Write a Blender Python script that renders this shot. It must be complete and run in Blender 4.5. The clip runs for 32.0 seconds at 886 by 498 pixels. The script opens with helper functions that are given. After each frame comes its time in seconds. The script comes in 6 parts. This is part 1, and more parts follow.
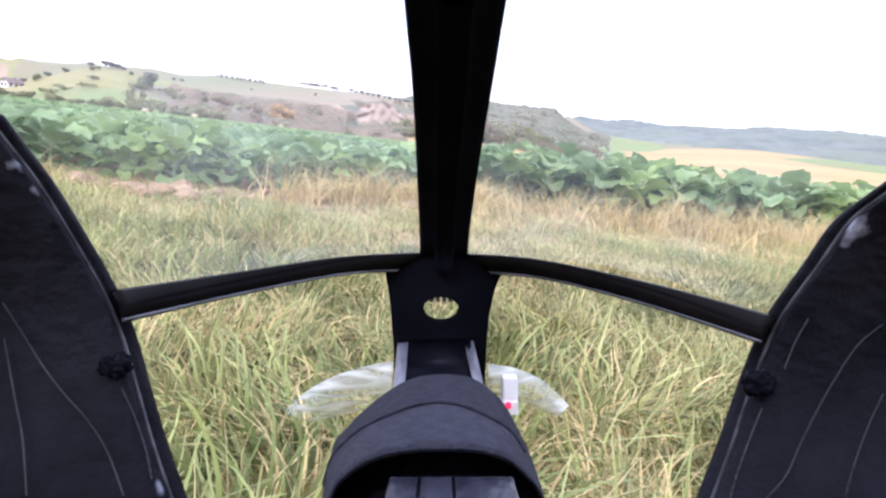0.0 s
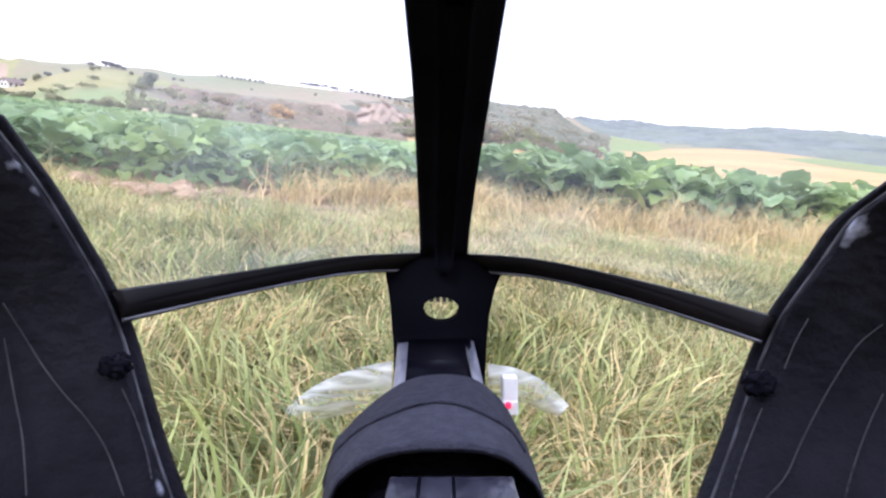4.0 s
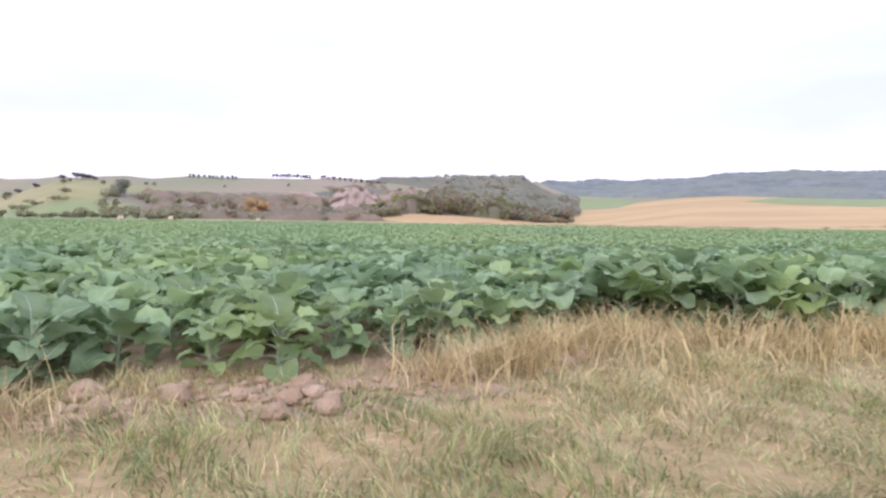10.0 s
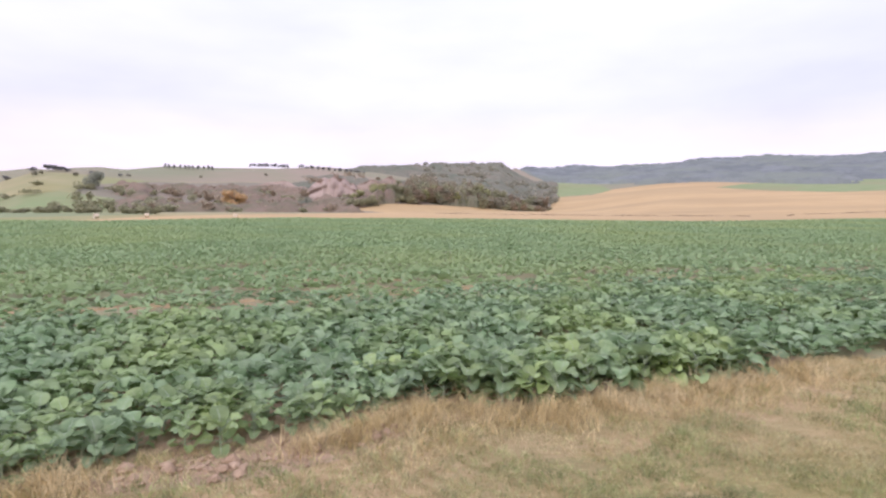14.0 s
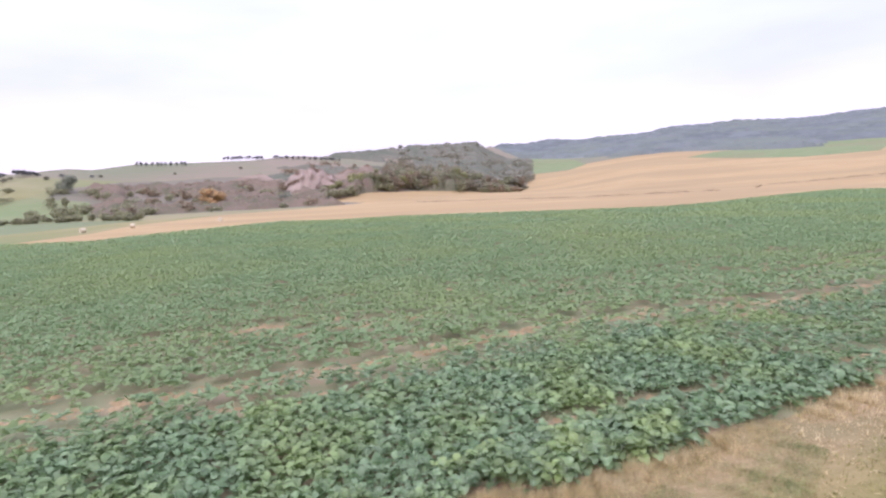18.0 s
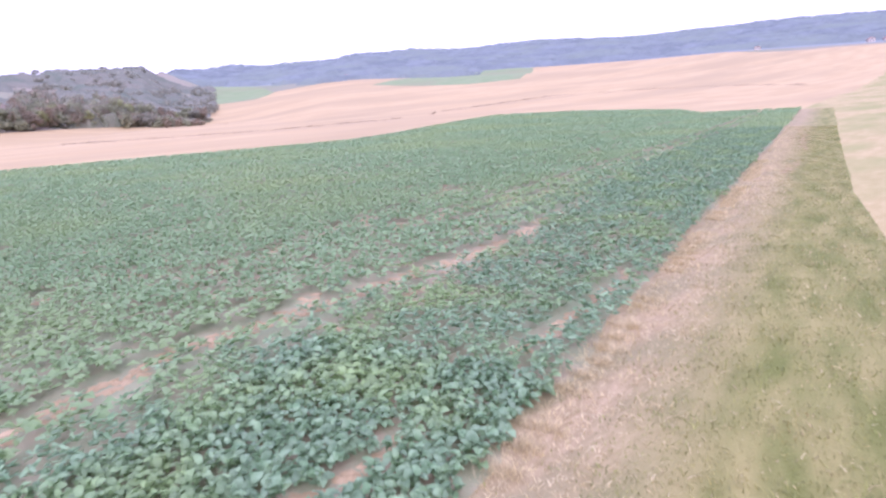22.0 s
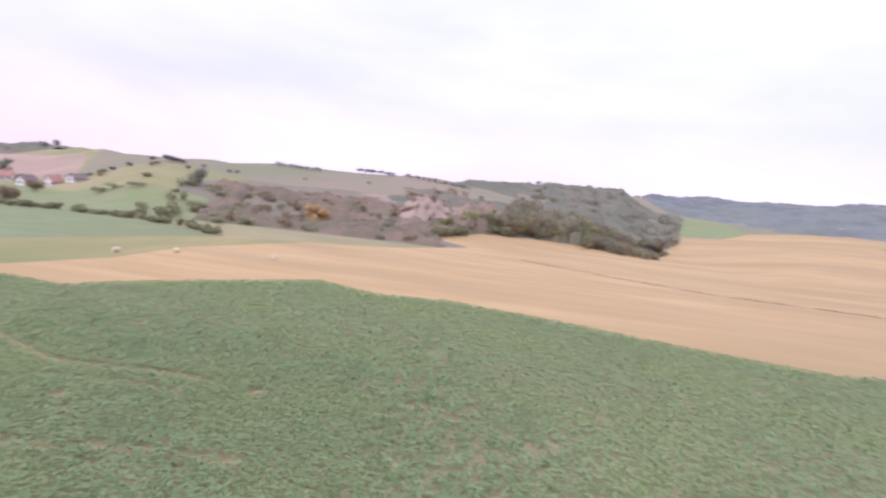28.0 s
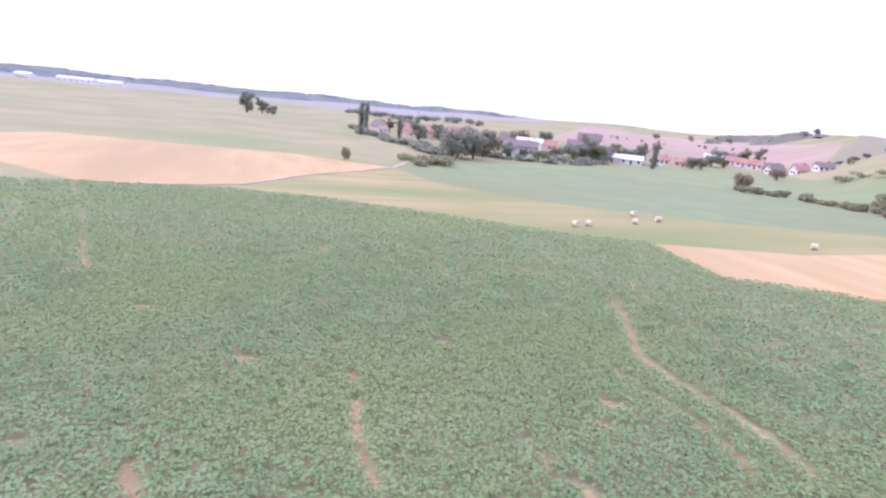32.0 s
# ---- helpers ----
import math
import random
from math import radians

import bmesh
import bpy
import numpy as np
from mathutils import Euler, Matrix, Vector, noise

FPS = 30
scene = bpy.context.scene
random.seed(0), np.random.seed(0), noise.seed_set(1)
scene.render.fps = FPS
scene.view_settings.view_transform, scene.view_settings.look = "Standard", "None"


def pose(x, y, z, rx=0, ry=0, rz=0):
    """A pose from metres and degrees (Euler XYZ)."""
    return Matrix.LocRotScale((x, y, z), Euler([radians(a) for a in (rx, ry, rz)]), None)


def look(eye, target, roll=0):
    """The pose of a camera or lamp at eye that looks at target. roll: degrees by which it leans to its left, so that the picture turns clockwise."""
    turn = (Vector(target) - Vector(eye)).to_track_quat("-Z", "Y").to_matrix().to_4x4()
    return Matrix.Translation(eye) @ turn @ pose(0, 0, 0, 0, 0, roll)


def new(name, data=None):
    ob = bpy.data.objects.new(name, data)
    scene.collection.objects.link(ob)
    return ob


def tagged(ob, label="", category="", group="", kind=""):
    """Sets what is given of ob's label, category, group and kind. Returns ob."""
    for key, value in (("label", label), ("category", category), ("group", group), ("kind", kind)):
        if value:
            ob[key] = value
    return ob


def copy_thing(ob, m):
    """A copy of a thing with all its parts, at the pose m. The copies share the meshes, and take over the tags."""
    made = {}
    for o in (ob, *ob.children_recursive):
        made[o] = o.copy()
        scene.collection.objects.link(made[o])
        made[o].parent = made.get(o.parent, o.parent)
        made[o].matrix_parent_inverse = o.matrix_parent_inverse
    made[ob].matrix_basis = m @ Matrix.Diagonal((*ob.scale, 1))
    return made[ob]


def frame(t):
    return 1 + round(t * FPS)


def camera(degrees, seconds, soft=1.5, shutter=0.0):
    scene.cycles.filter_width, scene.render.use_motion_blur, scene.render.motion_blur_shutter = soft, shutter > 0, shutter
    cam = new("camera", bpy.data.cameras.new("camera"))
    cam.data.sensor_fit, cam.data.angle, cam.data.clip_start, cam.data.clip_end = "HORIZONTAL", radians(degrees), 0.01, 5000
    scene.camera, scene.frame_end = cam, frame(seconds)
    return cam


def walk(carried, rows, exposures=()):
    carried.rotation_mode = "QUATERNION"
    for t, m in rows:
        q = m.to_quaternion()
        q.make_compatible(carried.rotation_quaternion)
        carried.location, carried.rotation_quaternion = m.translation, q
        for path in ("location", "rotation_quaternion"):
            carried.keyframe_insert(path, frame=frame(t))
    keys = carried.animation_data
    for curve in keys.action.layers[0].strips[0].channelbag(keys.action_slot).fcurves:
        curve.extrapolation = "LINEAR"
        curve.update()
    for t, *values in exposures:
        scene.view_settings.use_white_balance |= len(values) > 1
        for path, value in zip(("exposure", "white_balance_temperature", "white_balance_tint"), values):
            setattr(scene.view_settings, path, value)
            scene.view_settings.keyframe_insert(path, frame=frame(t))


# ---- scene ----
cam = camera(76.5, 32.0, soft=2.4, shutter=0.3)
PATH = [
    (0.0, (-0.000, 0.001, 0.444), (0.388, 9.855, -1.209), 6.65),
    (3.0, (-0.000, 0.001, 0.444), (0.388, 9.855, -1.209), 6.65),
    (6.0, (-0.000, 0.001, 0.444), (0.388, 9.855, -1.209), 6.65),
    (6.5, (-0.000, 0.001, 0.444), (0.388, 9.855, -1.209), 6.65),
    (7.0, (-0.000, 0.001, 0.444), (0.388, 9.855, -1.209), 6.65),
    (7.5, (-0.000, 0.001, 0.444), (0.388, 9.855, -1.209), 6.65),
    (8.0, (-0.000, 0.001, 0.444), (0.42, 9.856, -1.195), 6.58),
    (8.3, (0.010, -0.030, 0.520), (0.62, 9.857, -0.98), 5.70),
    (8.5, (0.015, -0.030, 0.610), (0.819, 9.858, -0.788), 4.80),
    (8.7, (-0.030, 0.030, 0.650), (0.74, 9.90, -0.68), 4.10),
    (9.0, (-0.183, 0.179, 0.636), (0.597, 10.080, -0.567), 3.30),
    (9.5, (-0.736, 0.584, 0.836), (0.024, 10.509, -0.121), 2.71),
    (10.0, (-1.070, 0.851, 0.817), (-0.418, 10.824, 0.476), 0.84),
    (10.5, (-1.109, 1.092, 1.007), (-0.533, 11.075, 0.913), -2.17),
    (11.0, (-0.906, 1.218, 1.287), (-0.288, 11.198, 1.112), -4.17),
    (11.5, (-0.591, 1.057, 1.438), (0.112, 11.032, 1.446), -4.88),
    (12.0, (-0.243, 0.649, 1.523), (0.521, 10.618, 1.744), -5.59),
    (12.5, (0.042, 0.091, 1.643), (0.897, 10.055, 1.617), -3.33),
    (13.0, (0.139, -0.505, 1.918), (1.107, 9.444, 1.629), -0.82),
    (13.5, (-0.023, -1.224, 2.157), (0.968, 8.719, 1.755), 0.20),
    (14.0, (0.017, -2.123, 2.525), (1.005, 7.811, 1.943), 0.27),
    (14.5, (0.150, -3.105, 2.992), (1.128, 6.818, 2.245), -0.27),
    (15.0, (0.263, -4.077, 3.527), (1.244, 5.841, 2.711), -1.09),
    (15.5, (0.248, -4.943, 4.098), (1.262, 4.980, 3.394), -1.82),
    (16.0, (-0.007, -5.609, 4.676), (1.091, 4.325, 4.344), -2.14),
    (16.5, (-0.219, -5.720, 5.044), (0.913, 4.211, 4.748), -2.86),
    (17.0, (-0.789, -5.583, 5.369), (0.457, 4.329, 4.903), -2.72),
    (17.5, (-1.397, -5.155, 5.651), (-0.076, 4.734, 4.977), -2.80),
    (18.0, (-1.581, -5.696, 6.205), (-0.233, 4.166, 5.240), -2.68),
    (18.5, (-1.689, -6.157, 6.750), (-0.323, 3.676, 5.546), -3.28),
    (19.0, (-1.742, -6.491, 7.132), (-0.276, 3.295, 5.684), -3.56),
    (19.5, (-1.337, -5.968, 6.920), (1.483, 3.477, 5.231), -2.42),
    (20.0, (-0.613, -5.093, 7.130), (3.977, 3.496, 4.858), -3.67),
    (20.5, (0.234, -4.494, 7.207), (5.775, 3.417, 4.616), -4.38),
    (21.0, (1.089, -3.585, 7.358), (6.889, 4.125, 4.727), -4.97),
    (21.5, (2.178, -2.156, 7.317), (7.941, 5.558, 4.620), -5.75),
    (22.0, (3.386, -0.088, 7.156), (9.214, 7.647, 4.666), -4.39),
    (22.5, (5.040, 2.346, 6.810), (10.960, 10.138, 4.753), -2.88),
    (23.0, (6.969, 5.327, 7.249), (12.990, 13.092, 5.388), -2.52),
    (23.5, (8.159, 8.145, 7.605), (14.268, 15.887, 5.949), -1.98),
    (24.0, (8.720, 10.968, 7.823), (14.920, 18.680, 6.373), -1.82),
    (24.5, (8.777, 13.834, 8.077), (15.073, 21.498, 6.804), -1.67),
    (25.0, (9.833, 16.496, 9.380), (16.180, 24.144, 8.274), -2.15),
    (25.5, (11.446, 17.637, 10.930), (17.820, 25.277, 9.933), -2.34),
    (26.0, (12.263, 18.428, 12.402), (18.359, 26.312, 11.578), -2.11),
    (26.5, (12.485, 19.071, 13.750), (17.875, 27.470, 13.107), -1.24),
    (27.0, (12.312, 19.767, 14.929), (16.402, 28.878, 14.417), 0.46),
    (27.5, (11.941, 20.715, 15.889), (13.944, 30.500, 15.403), 3.17),
    (28.0, (11.573, 22.110, 16.583), (10.574, 32.041, 15.958), 7.11),
    (28.5, (11.249, 23.829, 16.948), (7.614, 33.105, 16.090), 9.41),
    (28.9, (11.083, 25.417, 16.984), (5.522, 33.659, 15.915), 11.66),
    (29.0, (11.060, 25.827, 16.978), (5.247, 33.899, 15.953), 11.20),
    (29.5, (11.085, 27.971, 16.860), (3.730, 34.552, 15.251), 8.98),
    (30.0, (11.477, 30.335, 16.860), (3.382, 35.804, 14.722), 8.69),
    (30.5, (11.497, 32.578, 17.110), (2.877, 37.016, 14.663), 7.54),
    (31.0, (11.363, 34.710, 17.292), (2.354, 38.204, 14.715), 6.32),
    (31.5, (10.377, 36.384, 17.226), (1.172, 39.408, 14.753), 6.13),
    (32.0, (9.020, 38.058, 16.581), (-0.305, 40.851, 14.293), 5.96),
]
EXPOSURE = [(0.0, 0.41, 5600, 18), (8.5, 0.41, 5600, 18), (10.0, -0.17, 5550, 25), (11.0, -0.3, 5650, 28), (12.0, -0.46, 5800, 30), (13.0, -0.46, 5800, 30), (13.5, -0.4, 5800, 28), (15.5, -0.22, 5530, 29), (18.0, -0.24, 5540, 30), (19.0, -0.05, 5450, 33), (21.0, 0.13, 5000, 42), (23.0, 0.15, 5020, 44), (25.5, 0.04, 5100, 43), (27.5, -0.33, 5630, 33), (28.5, -0.3, 5610, 32), (30.0, -0.12, 5430, 34), (31.0, 0.05, 5270, 36), (32.0, 0.12, 5260, 39)]
walk(cam, [(t, look(eye, target, roll)) for t, eye, target, roll in PATH], EXPOSURE)

# ---- world and sun: bright overcast ----
SUN_UP, SUN_TURN = 38.0, 205.0
world = bpy.data.worlds.new("overcast")
scene.world = world
world.use_nodes = True
wn, wl = world.node_tree.nodes, world.node_tree.links
wn.clear()
w_out = wn.new("ShaderNodeOutputWorld")
w_bg = wn.new("ShaderNodeBackground")
w_bg2 = wn.new("ShaderNodeBackground")
w_add = wn.new("ShaderNodeAddShader")
w_sky = wn.new("ShaderNodeTexSky")
w_sky.sky_type, w_sky.sun_disc = "NISHITA", False
w_sky.sun_elevation, w_sky.sun_rotation = radians(SUN_UP), radians(SUN_TURN)
w_sky.dust_density = 3.0
w_bg.inputs[1].default_value = 0.05
wl.new(w_sky.outputs[0], w_bg.inputs[0])
w_co = wn.new("ShaderNodeTexCoord")
w_sep = wn.new("ShaderNodeSeparateXYZ")
w_ramp = wn.new("ShaderNodeValToRGB")
w_noise = wn.new("ShaderNodeTexNoise")
w_map = wn.new("ShaderNodeMapping")
w_map.inputs["Scale"].default_value = (1.2, 1.2, 4.0)
w_noise.inputs["Scale"].default_value, w_noise.inputs["Detail"].default_value = 2.0, 5.0
wl.new(w_co.outputs["Generated"], w_sep.inputs[0])
wl.new(w_co.outputs["Generated"], w_map.inputs[0])
wl.new(w_map.outputs[0], w_noise.inputs[0])
wl.new(w_sep.outputs[2], w_ramp.inputs[0])
stops = ((0.0, (0.92, 0.79, 0.75)), (0.10, (0.92, 0.82, 0.79)), (0.18, (0.79, 0.765, 0.85)), (0.36, (0.87, 0.87, 0.97)), (0.62, (1.26, 1.26, 1.32)))
for i, (at, c) in enumerate(stops):
    e = w_ramp.color_ramp.elements[i] if i < 2 else w_ramp.color_ramp.elements.new(at)
    e.position, e.color = at, (*c, 1)
w_cl = wn.new("ShaderNodeMapRange")
w_cl.inputs[3].default_value, w_cl.inputs[4].default_value = 0.74, 1.30
wl.new(w_noise.outputs[0], w_cl.inputs[0])
w_mul = wn.new("ShaderNodeVectorMath")
w_mul.operation = "MULTIPLY"
wl.new(w_ramp.outputs[0], w_mul.inputs[0])
wl.new(w_cl.outputs[0], w_mul.inputs[1])
wl.new(w_mul.outputs[0], w_bg2.inputs[0])
w_bg2.inputs[1].default_value = 1.3
wl.new(w_bg.outputs[0], w_add.inputs[0])
wl.new(w_bg2.outputs[0], w_add.inputs[1])
wl.new(w_add.outputs[0], w_out.inputs[0])
sun = new("sun", bpy.data.lights.new("sun", "SUN"))
sun.data.energy, sun.data.angle, sun.data.color = 1.5, radians(25), (1.0, 0.95, 0.88)
sun.matrix_world = look((0, 0, 0), (-math.sin(radians(SUN_TURN)) * math.cos(radians(SUN_UP)), -math.cos(radians(SUN_TURN)) * math.cos(radians(SUN_UP)), -math.sin(radians(SUN_UP))))


# ---- materials ----
def material(name, base, second=None, scale=8.0, rough=0.8, metal=0.0, bump=0.0, third=None, scale2=0.6, island=0.0, obj_random=0.0, detail=6.0, bump_scale=None, trans=0.0, stretch=None, spec=0.3, mid=(0.38, 0.62)):
    """Two or three tones mixed by noise at two scales, with optional relief and per-piece variation."""
    m = bpy.data.materials.new(name)
    m.use_nodes = True
    n, l = m.node_tree.nodes, m.node_tree.links
    b = n["Principled BSDF"]
    b.inputs["Roughness"].default_value, b.inputs["Metallic"].default_value = rough, metal
    b.inputs["Specular IOR Level"].default_value = spec
    co = n.new("ShaderNodeNewGeometry")
    src = co.outputs["Position"]
    if stretch:
        mp = n.new("ShaderNodeMapping")
        mp.inputs["Scale"].default_value = stretch[:3]
        mp.inputs["Rotation"].default_value = (0, 0, stretch[3] if len(stretch) > 3 else 0)
        l.new(src, mp.inputs[0])
        src = mp.outputs[0]

    def noise_tex(s, d=detail):
        t = n.new("ShaderNodeTexNoise")
        t.inputs["Scale"].default_value, t.inputs["Detail"].default_value = s, d
        l.new(src, t.inputs["Vector"])
        return t

    def mix(fac, a, c):
        x = n.new("ShaderNodeMix")
        x.data_type = "RGBA"
        l.new(fac, x.inputs[0])
        for sock, v in ((x.inputs[6], a), (x.inputs[7], c)):
            if isinstance(v, tuple):
                sock.default_value = (*v, 1)
            else:
                l.new(v, sock)
        return x.outputs[2]

    def spread(out, lo, hi):
        r = n.new("ShaderNodeMapRange")
        r.inputs[1].default_value, r.inputs[2].default_value = lo, hi
        l.new(out, r.inputs[0])
        return r.outputs[0]

    colour = base
    if second:
        colour = mix(spread(noise_tex(scale).outputs[0], *mid), base, second)
    if third:
        colour = mix(spread(noise_tex(scale2, 4.0).outputs[0], 0.45, 0.65), colour, third)
    vary = island or obj_random
    if vary:
        if island:
            rnd = co.outputs["Random Per Island"]
        else:
            rnd = n.new("ShaderNodeObjectInfo").outputs["Random"]
        r = n.new("ShaderNodeMapRange")
        r.inputs[3].default_value, r.inputs[4].default_value = 1 - vary, 1 + vary
        l.new(rnd, r.inputs[0])
        v = n.new("ShaderNodeVectorMath")
        v.operation = "MULTIPLY"
        if isinstance(colour, tuple):
            v.inputs[0].default_value = colour
        else:
            l.new(colour, v.inputs[0])
        l.new(r.outputs[0], v.inputs[1])
        colour = v.outputs[0]
    if isinstance(colour, tuple):
        b.inputs["Base Color"].default_value = (*colour, 1)
    else:
        l.new(colour, b.inputs["Base Color"])
    if bump:
        bp = n.new("ShaderNodeBump")
        bp.inputs["Strength"].default_value = min(1.0, bump)
        bp.inputs["Distance"].default_value = bump * 0.05
        l.new(noise_tex(bump_scale or scale * 2).outputs[0], bp.inputs["Height"])
        l.new(bp.outputs[0], b.inputs["Normal"])
    if trans:
        tr = n.new("ShaderNodeBsdfTranslucent")
        if isinstance(colour, tuple):
            tr.inputs[0].default_value = (*colour, 1)
        else:
            l.new(colour, tr.inputs[0])
        mx = n.new("ShaderNodeMixShader")
        mx.inputs[0].default_value = trans
        l.new(b.outputs[0], mx.inputs[1])
        l.new(tr.outputs[0], mx.inputs[2])
        l.new(mx.outputs[0], n["Material Output"].inputs[0])
    return m


M_default = material("dry_pasture", (0.262, 0.24, 0.108), (0.317, 0.272, 0.135), 0.035, 0.95, third=(0.222, 0.232, 0.092), scale2=0.011, bump=0.3, bump_scale=0.6)
M_soil = material("crop_soil", (0.36, 0.25, 0.118), (0.44, 0.315, 0.165), 2.5, 0.95, third=(0.305, 0.212, 0.10), scale2=0.25, bump=0.8, bump_scale=9.0)
M_edge_soil = material("dry_crumbled_soil", (0.40, 0.28, 0.165), (0.49, 0.355, 0.225), 9.0, 0.95, third=(0.33, 0.225, 0.13), scale2=1.6, bump=1.0, bump_scale=30.0)
M_cropfar = material("crop_litter", (0.265, 0.25, 0.125), (0.335, 0.255, 0.145), 1.3, 0.9, third=(0.235, 0.255, 0.125), scale2=0.06, bump=0.8, bump_scale=9.0, mid=(0.42, 0.62))
M_stubble = material("stubble_field", (0.415, 0.285, 0.122), (0.47, 0.332, 0.152), 0.10, 0.95, third=(0.37, 0.262, 0.118), scale2=0.02, bump=0.4, bump_scale=1.5, stretch=(0.35, 1.6, 1.0, -0.25))
M_meadow = material("mown_meadow", (0.255, 0.238, 0.085), (0.345, 0.282, 0.125), 0.12, 0.95, third=(0.20, 0.22, 0.075), scale2=0.03, bump=0.3, bump_scale=2.0, stretch=(1.5, 0.35, 1.0, -0.35))
M_green2 = material("young_crop", (0.182, 0.222, 0.095), (0.208, 0.246, 0.108), 0.12, 0.9, third=(0.195, 0.215, 0.09), scale2=0.022, bump=0.4, bump_scale=2.0)
M_pasture = material("green_pasture", (0.19, 0.235, 0.088), (0.225, 0.258, 0.108), 0.08, 0.9, third=(0.225, 0.225, 0.10), scale2=0.02)
M_lane = material("grassy_lane_ground", (0.31, 0.225, 0.105), (0.40, 0.29, 0.145), 5.0, 0.95, third=(0.26, 0.21, 0.095), scale2=0.5, bump=0.8, bump_scale=14.0, stretch=(0.45, 1.6, 1.0, -0.317))
# Far plain: distance haze is mixed into the ground colour.
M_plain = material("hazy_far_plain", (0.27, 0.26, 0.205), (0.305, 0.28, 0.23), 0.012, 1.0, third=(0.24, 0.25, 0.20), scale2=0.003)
M_hill = material("scrub_hillside", (0.205, 0.172, 0.118), (0.17, 0.165, 0.10), 0.03, 0.95, third=(0.228, 0.19, 0.13), scale2=0.02, bump=0.5, bump_scale=0.4)
M_hillfield = material("upland_field", (0.28, 0.215, 0.15), (0.24, 0.215, 0.128), 0.02, 0.95, third=(0.205, 0.208, 0.112), scale2=0.006)
# Far hills are paled and greyed in the colour to stand for haze.
M_far = material("haze_toned_wooded_hills", (0.20, 0.21, 0.198), (0.23, 0.24, 0.228), 0.012, 1.0, third=(0.205, 0.225, 0.19), scale2=0.004, bump=0.6, bump_scale=0.05)
M_sandy = material("sandy_stubble", (0.36, 0.275, 0.105), (0.43, 0.325, 0.14), 0.9, 0.95, third=(0.28, 0.255, 0.08), scale2=0.10, bump=0.8, bump_scale=6.0, stretch=(0.5, 1.5, 1.0, -0.317))
M_track = material("chalk_track", (0.50, 0.415, 0.31), (0.42, 0.345, 0.255), 0.6, 0.95, third=(0.33, 0.29, 0.19), scale2=0.12)
M_leaf = material("crop_leaf", (0.185, 0.282, 0.122), (0.31, 0.412, 0.215), 3.0, 0.55, island=0.26, trans=0.42, third=(0.30, 0.39, 0.145), scale2=0.35, spec=0.4)
M_leaf_far = material("crop_leaf_distance", (0.265, 0.368, 0.16), (0.325, 0.432, 0.20), 0.5, 0.6, island=0.05, trans=0.42, third=(0.338, 0.418, 0.168), scale2=0.06, spec=0.3)
M_leaf_one = material("crop_leaf_blade", (0.20, 0.295, 0.13), (0.315, 0.415, 0.215), 7.0, 0.55, obj_random=0.30, trans=0.42, bump=0.25, bump_scale=30.0, spec=0.35, third=(0.335, 0.425, 0.15), scale2=0.8)
M_rib = material("pale_leaf_rib", (0.42, 0.48, 0.34), (0.50, 0.55, 0.42), 12.0, 0.6, trans=0.2)
M_leafback = material("crop_stalk", (0.24, 0.30, 0.17), (0.29, 0.34, 0.20), 10.0, 0.6)
M_grass = material("green_grass_blades", (0.185, 0.228, 0.068), (0.40, 0.415, 0.16), 3.0, 0.5, island=0.45, trans=0.3, third=(0.42, 0.385, 0.175), scale2=0.45, spec=0.4)
M_grass_strip = material("trodden_olive_grass", (0.19, 0.20, 0.045), (0.32, 0.31, 0.085), 1.1, 0.6, island=0.38, trans=0.3, third=(0.37, 0.315, 0.11), scale2=0.3, stretch=(0.4, 1.7, 1.0, -0.317))
# Darker copy of the grass, standing for shade between the blades.
M_grass_shade = material("shade_dark_low_grass", (0.115, 0.135, 0.045), (0.21, 0.215, 0.08), 4.0, 0.6, island=0.4, trans=0.25)
M_weed = material("brown_ditch_weeds", (0.13, 0.095, 0.06), (0.19, 0.14, 0.09), 0.6, 0.9, island=0.3)
M_straw = material("dry_grass_blades", (0.52, 0.405, 0.18), (0.65, 0.53, 0.28), 2.0, 0.7, island=0.35, trans=0.25)
M_bark = material("bark", (0.14, 0.12, 0.10), (0.19, 0.16, 0.13), 6.0, 0.95, bump=0.6)


